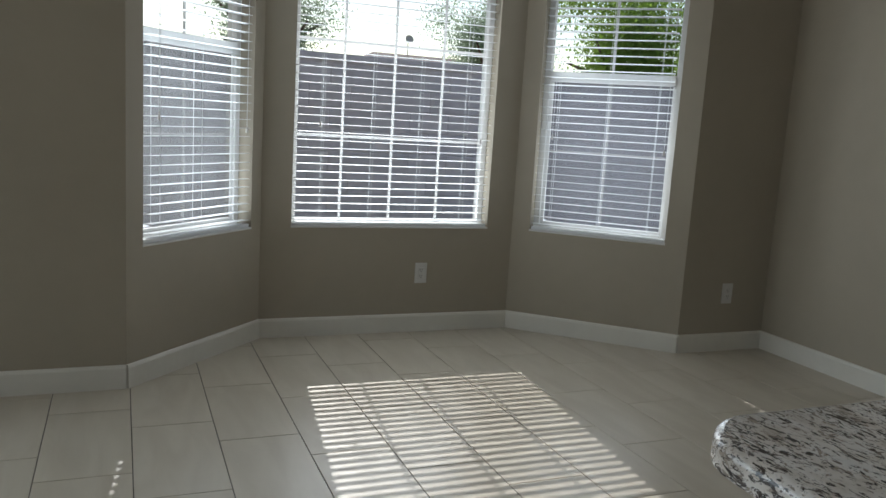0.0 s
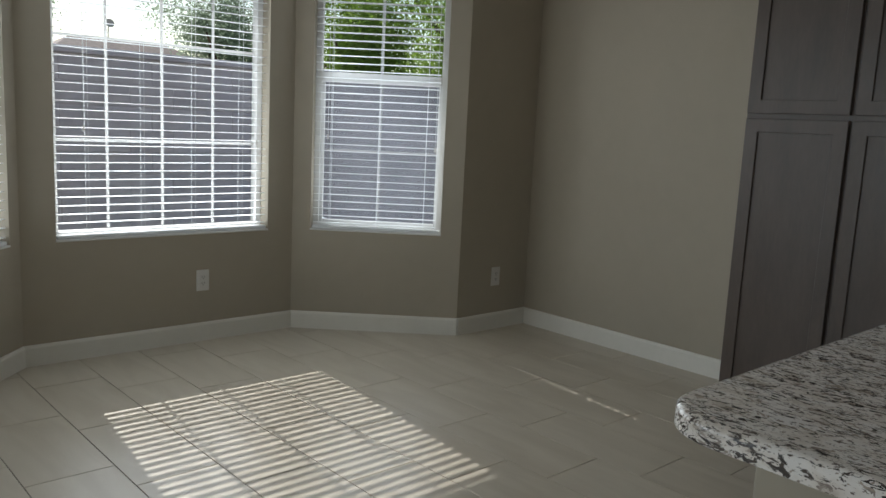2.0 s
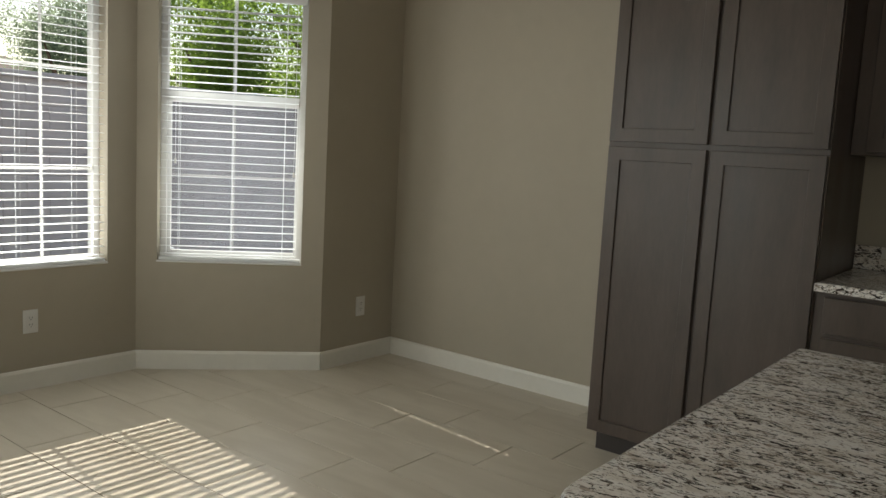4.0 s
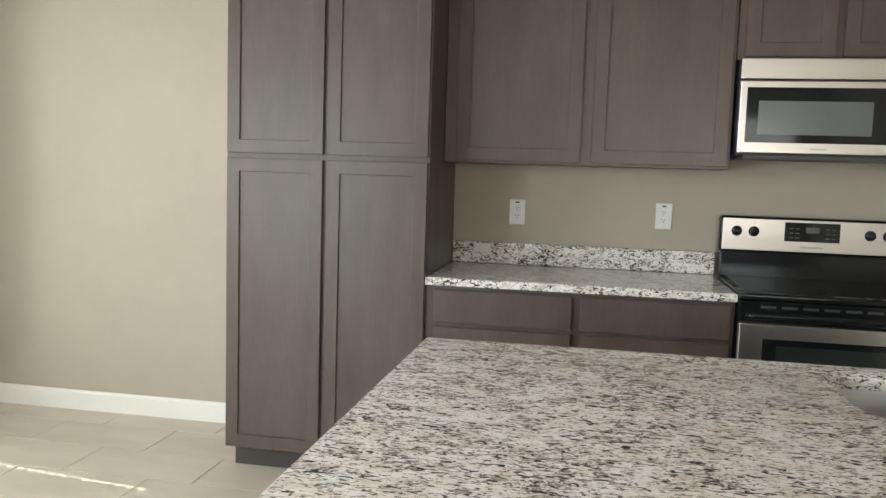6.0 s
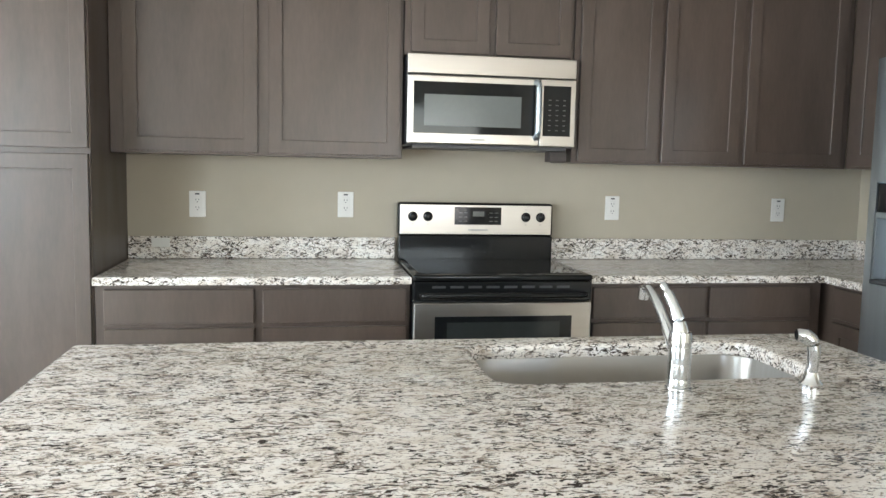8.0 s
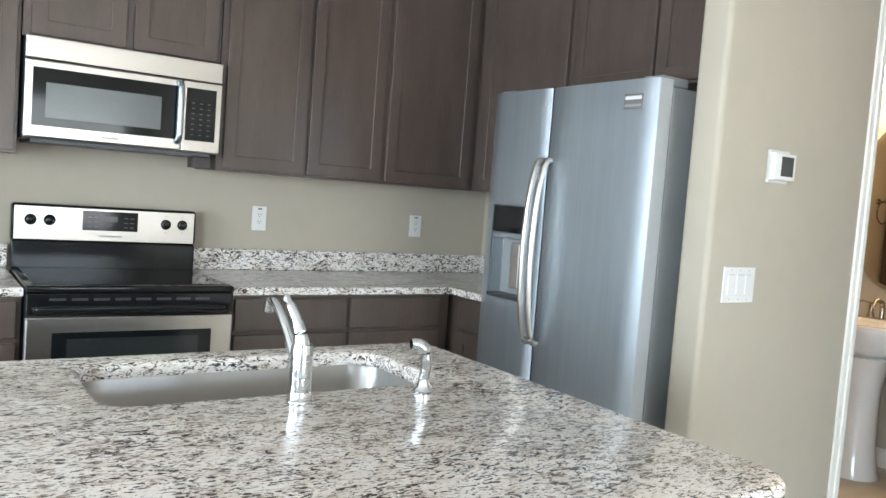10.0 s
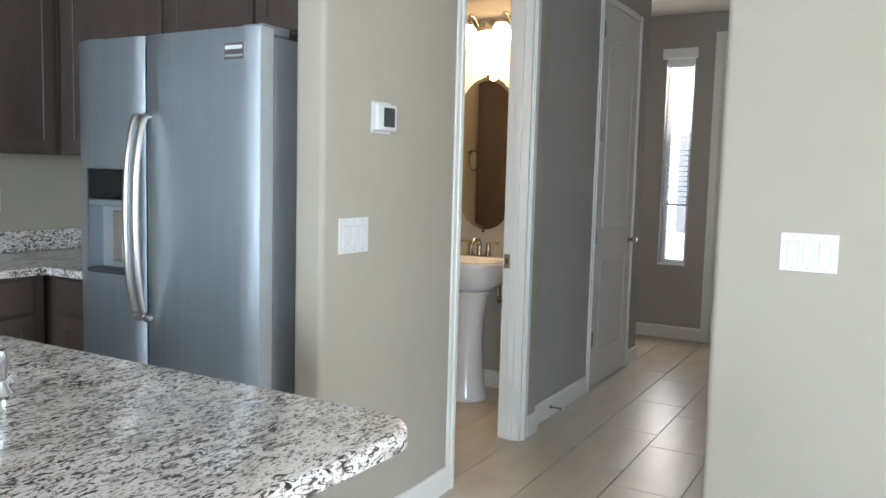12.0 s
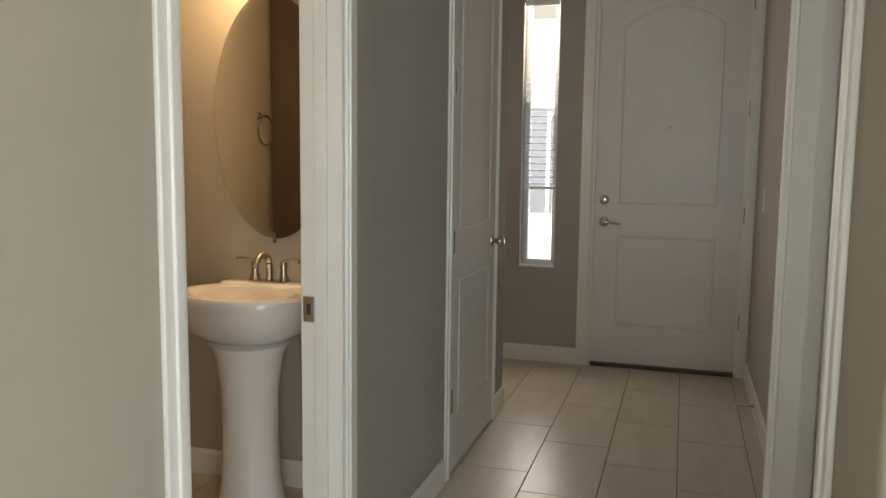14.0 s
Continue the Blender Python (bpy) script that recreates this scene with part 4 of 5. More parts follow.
part("vent_trim", box(RF - 0.012, RF + 0.03, R1 + 0.004, R0 - 0.004, 0.815, 0.894, 0.004), BLACKP, rng_)
for k in range(8):
    y = R1 + 0.10 + k * 0.075
    part("vent_slot", box(RF - 0.0135, RF - 0.011, y, y + 0.055, 0.868, 0.877), DARKP, rng_)
part("oven_handle", tube(spline([(RF - 0.012, R1 + 0.03, 0.838), (RF - 0.045, R1 + 0.055, 0.842), (RF - 0.052, R1 + 0.20, 0.844), (RF - 0.052, R0 - 0.20, 0.844), (RF - 0.045, R0 - 0.055, 0.842), (RF - 0.012, R0 - 0.03, 0.838)], 5), 0.014, 12), BLACKP, rng_, "black oven door handle", True)
od = part("oven_door", box(RF - 0.016, RF + 0.02, R1 + 0.003, R0 - 0.003, 0.24, 0.808, 0.005), STEELH, rng_, "brushed stainless oven door")
part("oven_window", box(RF - 0.019, RF - 0.015, R1 + 0.088, R0 - 0.09, 0.36, 0.752, 0.0015), BLACKG, od, "dark oven window")
part("window_inner", box(RF - 0.0205, RF - 0.0185, R1 + 0.14, R0 - 0.14, 0.40, 0.728), OVENW, od)
part("storage_drawer", box(RF - 0.014, RF + 0.02, R1 + 0.003, R0 - 0.003, 0.075, 0.232, 0.005), STEELH, rng_, "stainless storage drawer")
for y in (R1 + 0.06, R0 - 0.06):
    for x in (RF + 0.07, E0 - 0.09):
        part("foot", lathe([(0, 0.062), (0.018, 0.062), (0.018, 0), (0, 0)], 12, (x, y, 0)), BLACKP, rng_)

# ---- microwave ----
M0, M1, MZ0, MZ1, MF = -0.299, -1.050, 1.452, 1.838, E0 - 0.40
mw = thing("microwave_oven", (3.8, (M0 + M1) / 2, MZ0), "over-the-range stainless microwave with dark glass door", "microwave")
part("body", box(MF + 0.028, E0 - 0.003, M1 + 0.002, M0 - 0.002, MZ0, MZ1, 0.003), DARKP, mw)
part("vent_grille", box(MF, MF + 0.03, M1, M0, 1.754, MZ1, 0.004), STEELH, mw, "stainless top grille panel")
door = part("door", box(MF - 0.004, MF + 0.028, -0.884, M0, MZ0 + 0.005, 1.750, 0.006), STEELH, mw, "stainless microwave door")
part("window_frame", box(MF - 0.0065, MF - 0.003, -0.862, -0.326, 1.502, 1.722, 0.0015), BLACKG, door, "black glass window")
part("window_screen", box(MF - 0.0085, MF - 0.006, -0.800, -0.372, 1.534, 1.668, 0.001), SCREEN, door)
part("badge_print", box(MF - 0.0055, MF - 0.0035, -0.640, -0.575, 1.476, 1.482), PRINT, door)
ctl = part("control_panel", box(MF - 0.002, MF + 0.028, M1, -0.887, MZ0 + 0.005, 1.750, 0.004), STEELH, mw)
part("keypad", box(MF - 0.0045, MF - 0.0015, -1.026, -0.900, 1.503, 1.722, 0.001), BLACKG, ctl, "black keypad")
for r in range(7):
    for c in range(3):
        y, z = -0.930 - c * 0.033, 1.528 + r * 0.022
        part("key_print", box(MF - 0.0055, MF - 0.0043, y - 0.006, y + 0.006, z - 0.0016, z + 0.0016), KEYP, ctl)
part("handle", tube(spline([(MF - 0.004, -0.868, 1.494), (MF - 0.034, -0.868, 1.507), (MF - 0.042, -0.868, 1.56), (MF - 0.042, -0.868, 1.67), (MF - 0.034, -0.868, 1.722), (MF - 0.004, -0.868, 1.735)], 5), 0.0135, 12), STEEL, mw, "stainless bar handle", True)
part("bottom_plate", box(MF + 0.03, E0 - 0.02, M1 + 0.03, M0 - 0.03, MZ0 - 0.012, MZ0 + 0.001), DARKP, mw)
solid("vent_box", box(UF - 0.015, UF + 0.06, -1.04, -0.96, 1.392, 1.439, 0.003), CABD, "small dark box under the microwave", "box", "thing")

# ---- refrigerator ----
FX0, FX1, FF, FT = 2.052, 2.95, -2.015, 1.802
fr = thing("refrigerator", ((FX0 + FX1) / 2, -2.4, 0), "side-by-side stainless refrigerator with a water dispenser", "refrigerator")
part("cabinet_body", box(FX0 + 0.004, FX1 - 0.004, SY + 0.03, FF - 0.085, 0.03, FT - 0.022, 0.004), GREYSIDE, fr, "grey painted steel body")
part("base_grille", box(FX0 + 0.02, FX1 - 0.02, FF - 0.12, FF - 0.06, 0.01, 0.085, 0.004), DARKP, fr)
for x in (FX0 + 0.08, FX1 - 0.08):
    part("foot", lathe([(0, 0.032), (0.02, 0.032), (0.02, 0), (0, 0)], 12, (x, -2.6, 0)), BLACKP, fr)
SEAM = 2.585


def fridge_door(x0, x1, hole=None):
    """A gently bowed steel door with rounded edges; facing +y."""
    bm = bmesh.new()
    n = 14
    xs = [x0 + (x1 - x0) * k / n for k in range(n + 1)]
    cols = []
    for x in xs:
        u = abs(2 * (x - x0) / (x1 - x0) - 1)
        cols.append(FF - 0.006 * u ** 4 - (0.006 if u > 0.99 else 0))
    zs = [0.10, FT] if not hole else [0.10, hole[2], hole[3], FT]
    front = [[bm.verts.new((x, y, z)) for x, y in zip(xs, cols)] for z in zs]
    back = [[bm.verts.new((x, FF - 0.075, z)) for x in xs] for z in zs]
    for i in range(len(zs) - 1):
        for k in range(n):
            cut = hole and i == 1 and hole[0] <= (xs[k] + xs[k + 1]) / 2 <= hole[1]
            if not cut:
                bm.faces.new((front[i][k], front[i][k + 1], front[i + 1][k + 1], front[i + 1][k]))
            bm.faces.new((back[i][k], back[i + 1][k], back[i + 1][k + 1], back[i][k + 1]))
        for k in (0, n):
            bm.faces.new((front[i][k], front[i + 1][k], back[i + 1][k], back[i][k]))
    for i in (0, len(zs) - 1):
        for k in range(n):
            bm.faces.new((front[i][k], front[i][k + 1], back[i][k + 1], back[i][k]))
    bmesh.ops.recalc_face_normals(bm, faces=bm.faces[:])
    return bm


DW = FX1 - SEAM - 0.004
hx0, hx1 = SEAM + 0.004 + DW * 3 / 14, SEAM + 0.004 + DW * 12 / 14
d1 = part("freezer_door", fridge_door(SEAM + 0.004, FX1, (hx0, hx1, 0.945, 1.335)), STEEL, fr, "brushed stainless freezer door", True)
d2 = part("fridge_door", fridge_door(FX0, SEAM - 0.004), STEEL, fr, "brushed stainless refrigerator door", True)
part("door_edge", box(FX0 - 0.0012, FX0 + 0.0008, FF - 0.074, FF - 0.014, 0.102, FT - 0.002, 0.0004), EDGE, d2, "pale grey door edge")
part("door_gasket", box(FX0 + 0.012, FX1 - 0.012, FF - 0.086, FF - 0.0755, 0.11, FT - 0.03), DARKP, fr, "dark door gasket")
for x in (FX0 + 0.05, FX1 - 0.05):
    part("hinge_cover", box(x - 0.045, x + 0.045, FF - 0.16, FF - 0.03, FT - 0.02, FT + 0.012, 0.006), GREYSIDE, fr)
nz = part("dispenser_housing", box(hx0 + 0.001, hx1 - 0.001, FF - 0.07, FF - 0.06, 0.947, 1.333), GREYSIDE, fr, "grey water and ice dispenser")
part("dispenser_panel", box(hx0 + 0.004, hx1 - 0.004, FF - 0.062, FF - 0.004, 1.222, 1.330, 0.003), BLACKG, nz, "black dispenser control panel")
part("dispenser_side", box(hx0 + 0.001, hx0 + 0.010, FF - 0.06, FF - 0.004, 0.948, 1.221), STEEL, nz)
part("dispenser_side", box(hx1 - 0.010, hx1 - 0.001, FF - 0.06, FF - 0.004, 0.948, 1.221), STEEL, nz)
part("drip_tray", box(hx0 + 0.010, hx1 - 0.010, FF - 0.06, FF + 0.012, 0.948, 0.964, 0.004), DARKP, nz)
part("dispenser_lip", box(hx0 + 0.010, hx1 - 0.010, FF - 0.06, FF - 0.002, 1.197, 1.221, 0.003), STEEL, nz)
part("paddle", box((hx0 + hx1) / 2 - 0.03, (hx0 + hx1) / 2 + 0.03, FF - 0.052, FF - 0.042, 0.99, 1.178, 0.004), STEELH, nz)
for s, dd in ((-1, d2), (1, d1)):
    x = SEAM + s * 0.024
    pts = spline([(x, FF - 0.004, 0.80), (x, FF + 0.022, 0.815), (x, FF + 0.050, 0.95), (x, FF + 0.060, 1.16), (x, FF + 0.050, 1.37), (x, FF + 0.022, 1.505), (x, FF - 0.004, 1.52)], 6)
    part("handle", tube(pts, 0.0125, 12, None, 1.0), STEELH, dd, "curved polished steel handle", True)
bd = part("badge", box(2.112, 2.198, FF - 0.004, FF + 0.001, 1.700, 1.752, 0.001), RED, d2, "grey metal badge")
part("badge_print", box(2.118, 2.192, FF + 0.0005, FF + 0.0018, 1.732, 1.744), WHITEP, bd)
part("badge_print", box(2.118, 2.192, FF + 0.0005, FF + 0.0018, 1.708, 1.716), PRINT, bd)

# ---- outlets, switches, thermostat ----


def outlet_parts(th, gfci):
    """A wall plate facing -y in its own frame."""
    w, h = 0.074, 0.120
    part("plate", box(-w / 2, w / 2, -0.006, 0, -h / 2, h / 2, 0.0025), WHITEP, th, local=True)
    f = part("receptacle", box(-0.0165, 0.0165, -0.0085, -0.005, -0.0335, 0.0335, 0.0015), WHITEP, th, local=True)
    for z in (-0.019, 0.017):
        for x in (-0.0065, 0.0065):
            part("slot", box(x - 0.0012, x + 0.0012, -0.0092, -0.0083, z, z + 0.008), DARKP, f, local=True)
        part("ground_hole", box(-0.0022, 0.0022, -0.0092, -0.0083, z - 0.009, z - 0.005), DARKP, f, local=True)
    if gfci:
        part("test_button", box(-0.010, 0.010, -0.0098, -0.008, 0.0435, 0.0505, 0.0005), DARKP, f, local=True)
    for z in (-0.052, 0.042 if not gfci else -0.0465):
        part("screw", box(-0.0025, 0.0025, -0.0068, -0.0058, z - 0.0025, z + 0.0025, 0.0005), WHITEP, f, local=True)


def outlet(m, label, gfci=False):
    th = thing("wall_outlet", None, label, "outlet", "wall outlets", m=m)
    outlet_parts(th, gfci)
    return th


east = Matrix.Rotation(radians(-90), 4, "Z")
first = outlet(Matrix.Translation((E0, 0.617, 1.166)) @ east, "white duplex outlet above the granite backsplash", True)
for y in (-0.062, -1.398, -2.312):
    copy_thing(first, Matrix.Translation((E0, y, 1.172)) @ east)
low = outlet(Matrix.Translation((2.035, BY, 0.352)), "white duplex outlet below the bay window")
copy_thing(low, Matrix.Translation((3.69, NY, 0.345)))["label"] = "white duplex outlet in the nook corner"
copy_thing(low, Matrix.Translation((RX, -5.55, 0.33)) @ Matrix.Rotation(radians(90), 4, "Z"))["label"] = "white duplex outlet low on the hall wall"
jb = thing("splash_outlet", (E0 - 0.021, 0.775, 0.99), "small white horizontal outlet cover on the backsplash", "outlet")
part("plate", box(E0 - 0.027, E0 - 0.0205, 0.738, 0.818, 0.968, 1.010, 0.002), WHITEP, jb)


def switch(m, label, gangs=3):
    th = thing("light_switch", None, label, "light switch", "switch plates", m=m)
    w = 0.074 + 0.046 * (gangs - 1)
    part("plate", box(-w / 2, w / 2, -0.006, 0, -0.06, 0.06, 0.0025), WHITEP, th, local=True)
    for k in range(gangs):
        x = (k - (gangs - 1) / 2) * 0.046
        part("gap", box(x - 0.0175, x + 0.0175, -0.0064, -0.005, -0.0345, 0.0345), LINE, th, local=True)
        bm = box(x - 0.0162, x + 0.0162, -0.0092, -0.005, -0.0332, 0.0332, 0.0015)
        r = part("rocker", bm, WHITEP, th, local=True)
        for z in (-0.049, 0.049):
            part("screw", box(x - 0.002, x + 0.002, -0.0068, -0.0058, z - 0.002, z + 0.002), PRINT, th, local=True)
    return th


switch(Matrix.Translation((BX, -2.262, 1.131)) @ east, "white three-gang rocker switch plate beside the refrigerator")
switch(Matrix.Translation((0.479, WSY, 1.131)) @ Matrix.Rotation(radians(180), 4, "Z"), "white three-gang rocker switch plate near the hall")
switch(Matrix.Translation((RX, -6.35, 1.13)) @ Matrix.Rotation(radians(90), 4, "Z"), "white single rocker switch by the front door", 1)

tm = thing("thermostat", None, "white wall thermostat with a grey display", "thermostat", m=Matrix.Translation((BX, -2.405, 1.536)) @ east)
part("wall_plate", box(-0.052, 0.058, -0.012, 0, -0.056, 0.056, 0.003), WHITEP, tm, local=True)
part("housing", box(-0.060, 0.060, -0.038, -0.011, -0.046, 0.046, 0.005, 3), WHITEP, tm, "", True, True)
part("display", box(-0.024, 0.044, -0.0392, -0.037, -0.032, 0.034, 0.001), LCD, tm, "dark grey display", local=True)

# ---- washroom ----
MXC = 2.522
ped = thing("pedestal_sink", (MXC, -4.40, 0), "white ceramic pedestal sink with an oval bowl", "sink")
part("pedestal", lathe([(0, 0), (0.118, 0), (0.120, 0.012), (0.108, 0.05), (0.094, 0.16), (0.088, 0.34), (0.092, 0.50), (0.108, 0.62), (0.125, 0.66), (0, 0.66)], 32, (MXC - 0.05, -4.30, 0), 1.16, 1.12), CERAMIC, ped, "", True)
bm = bmesh.new()
rings = []
N = 40
for r, z in ((0.10, 0.64), (0.17, 0.66), (0.235, 0.70), (0.262, 0.76), (0.268, 0.80), (0.270, 0.822), (0.262, 0.832), (0.225, 0.834), (0.205, 0.826), (0.185, 0.78), (0.13, 0.735), (0.04, 0.722), (0.001, 0.72)):
    ring = []
    for k in range(N):
        a = 2 * math.pi * k / N
        x, y = r * math.cos(a), r * 0.80 * math.sin(a)
        if r > 0.2 and z > 0.70 and z < 0.835 and r > 0.22:
            y = max(y, -0.24 * 0.9) if y < 0 else y
        off = 0.03 if r < 0.21 and z > 0.7 else 0.0
        ring.append(bm.verts.new((MXC + x, -4.37 + off + y, z)))
    rings.append(ring)
for r0, r1 in zip(rings, rings[1:]):
    for k in range(N):
        bm.faces.new((r0[k], r0[(k + 1) % N], r1[(k + 1) % N], r1[k]))
bmesh.ops.recalc_face_normals(bm, faces=bm.faces[:])
part("bowl", bm, CERAMIC, ped, "", True)
part("back_deck", box(MXC - 0.20, MXC + 0.20, -4.597, -4.50, 0.75, 0.842, 0.014, 3), CERAMIC, ped, "", True)
bf = thing("basin_faucet", (MXC, -4.54, 0.842), "brushed nickel two-handle faucet on the pedestal sink", "faucet")
part("deck_plate", box(MXC - 0.078, MXC + 0.078, -4.565, -4.515, 0.8425, 0.852, 0.004), NICKEL, bf)
part("spout", tube(spline([(MXC, -4.54, 0.85), (MXC, -4.54, 0.91), (MXC, -4.52, 0.945), (MXC, -4.47, 0.95), (MXC, -4.435, 0.915)]), [0.014] * 12 + [0.012] * 7 + [0.011] * 6, 14), NICKEL, bf, "", True)
for s in (-1, 1):
    hd = part("handle", lathe([(0.024, 0), (0.021, 0.01), (0.013, 0.035), (0.016, 0.062), (0.011, 0.076), (0, 0.08)], 18, (MXC + s * 0.062, -4.54, 0.85)), NICKEL, bf, "", True)
    part("lever", tube([(MXC + s * 0.060, -4.54, 0.926), (MXC + s * 0.10, -4.535, 0.934), (MXC + s * 0.135, -4.53, 0.930)], [0.008, 0.0075, 0.009], 10), NICKEL, hd, "", True)
tr = thing("drain_trap", (MXC - 0.06, -4.50, 0.55), "nickel drain trap under the pedestal sink", "pipe")
part("trap", tube(spline([(MXC - 0.17, -4.598, 0.58), (MXC - 0.17, -4.54, 0.58), (MXC - 0.165, -4.51, 0.60), (MXC - 0.16, -4.50, 0.64), (MXC - 0.15, -4.49, 0.70)]), 0.012, 10), CHROME, tr, "", True)
part("valve", tube([(MXC - 0.17, -4.55, 0.58), (MXC - 0.17, -4.50, 0.58)], [0.018, 0.016], 12), CHROME, tr, "", True)
mi = thing("oval_mirror", (MXC, -4.597, 1.48), "frameless oval wall mirror above the pedestal sink", "mirror")
bm = lathe([(0, 0.006), (0.252, 0.006), (0.266, 0.003), (0.2665, 0)], 56)
bm.transform(Matrix.Translation((MXC, -4.598, 1.487)) @ Matrix.Diagonal((1, 1, 1.80, 1)) @ Matrix.Rotation(radians(-90), 4, "X"))
part("mirror_glass", bm, MIRROR, mi, "", False)
for z in (1.973, 1.001):
    part("clip", box(MXC - 0.010, MXC + 0.010, -4.597, -4.586, z - 0.012, z + 0.008, 0.002), CHROME, mi)
VZ = 2.27
va = thing("vanity_light", (MXC - 0.03, -4.60, VZ - 0.06), "nickel wall light with lit bell glass shades", "wall light")
part("back_plate", box(MXC - 0.22, MXC + 0.18, -4.599, -4.575, VZ - 0.03, VZ + 0.05, 0.006), NICKEL, va)
for x in (MXC - 0.155, MXC + 0.075):
    part("arm", tube(spline([(x, -4.58, VZ + 0.01), (x, -4.53, VZ + 0.05), (x, -4.47, VZ + 0.055), (x, -4.44, VZ + 0.012)]), 0.007, 10), NICKEL, va, "", True)
    part("holder", lathe([(0, 0.016), (0.016, 0.014), (0.034, 0.002), (0.040, -0.014), (0.036, -0.016), (0, -0.004)], 24, (x, -4.44, VZ)), NICKEL, va, "dark nickel shade holder", True)
    part("shade", lathe([(0.030, -0.012), (0.048, -0.03), (0.062, -0.075), (0.071, -0.135), (0.068, -0.135), (0.058, -0.075), (0.044, -0.03), (0.02, -0.014)], 28, (x, -4.44, VZ)), SHADE, va, "lit frosted glass bell shade", True)
    lamp = new("vanity_bulb", bpy.data.lights.new("vanity_bulb", "POINT"))
    lamp.data.energy, lamp.data.color, lamp.data.shadow_soft_size = 1.1, (1.0, 0.66, 0.36), 0.04
    lamp.location = (x, -4.36, VZ - 0.20)
lc = thing("linen_cabinet", (2.955, -3.12, 0), "tall dark stained washroom cabinet", "cabinet")
part("body", box(2.68, 3.235, -3.325, SY - 0.125, 0, 2.2, 0.003), CAB, lc)
part("door", box(2.69, 3.225, -3.343, -3.327, 0.1, 2.19, 0.003), CAB, lc)
TY, TZ = -3.44, 1.55
tw = thing("towel_ring", (3.25, TY, TZ - 0.15), "brushed nickel towel ring on the washroom wall", "towel ring")
bm = lathe([(0, 0.012), (0.02, 0.01), (0.024, 0)], 18)
bm.transform(Matrix.Translation((3.25, TY, TZ)) @ Matrix.Rotation(radians(-90), 4, "Y"))
part("mount", bm, NICKEL, tw, "", True)
part("post", tube([(3.25, TY, TZ), (3.20, TY, TZ)], 0.007, 10), NICKEL, tw, "", True)
part("ring", tube([(3.205, TY + 0.08 * math.sin(a), TZ - 0.078 + 0.08 * math.cos(a)) for a in [2 * math.pi * k / 36 for k in range(37)]], 0.005, 8), NICKEL, tw, "", True)
for m in (Matrix.Translation((HX - 0.014, -4.20, 0.06)) @ east, Matrix.Translation((RX + 0.014, -6.15, 0.06)) @ Matrix.Rotation(radians(90), 4, "Z")):
    ds = thing("door_stop", None, "small spring door stop on the baseboard", "door stop", "door stops", m=m)
    part("spring", tube([(0, 0, 0), (0, -0.012, 0), (0, -0.014, 0), (0, -0.075, 0)], [0.009, 0.009, 0.0055, 0.005], 10), NICKEL, ds, "", True, True)
    part("tip", tube([(0, -0.075, 0), (0, -0.09, 0)], [0.008, 0.0075], 10), WHITEP, ds, "", True, True)

# ---- outside ----
solid("ground", box(-400, 400, FY - 400, 400, -0.3, -0.13), DIRT, "tan gravel yard around the house", "ground")
bw = thing("block_wall", (2, 7.4, -0.13), "grey-purple concrete block yard wall", "garden wall", kind="structure")
part("core", box(-8, 12, 7.409, 7.55, -0.13, 1.74), MORTAR, bw)
part("cap", box(-8, 12, 7.37, 7.61, 1.742, 1.80, 0.006), CMU, bw)
blk = mesh_of("block", box(0, 0.392, 0, 0.03, 0, 0.192, 0.004), CMU)
for r in range(9):
    for c in range(33):
        if 0.1 < -3 + c * 0.402 + (r % 2) * 0.2 < 7.2:
            b = new("block", blk)
            b.parent = bw
            b.matrix_basis = Matrix.Translation((-5 + c * 0.402 + (r % 2) * 0.2, 0.004, 0.012 + r * 0.204 + 0.001))
part("block_courses", (lambda q: [bm_box(q, x, x + 0.392, 7.404, 7.43, -0.115 + r * 0.204, 0.077 + r * 0.204) for r in range(9) for x in [-8 + k * 0.402 + (r % 2) * 0.2 for k in range(49)] if x < -1.9 or x > 5.2] and q)(bmesh.new()), CMU, bw)["kind"] = "stuff"

# own house: unseen roof edge over the bay, added to end its sun patch
solid("added_bay_eave", box(-0.2, 4.6, 4.47, 5.40, 2.62, 2.80, 0.01), STUCCO, "unseen stucco overhang added to cut off the bay's sun patch", "roof eave")

# unseen slab, added so that no sun falls through the great room's north opening
solid("great_room_sun_block", box(-5.2, -0.25, 3.73, 7.3, 2.70, 2.86, 0.01), STUCCO, "unseen stucco slab added to keep the sun out of the great room", "patio roof")


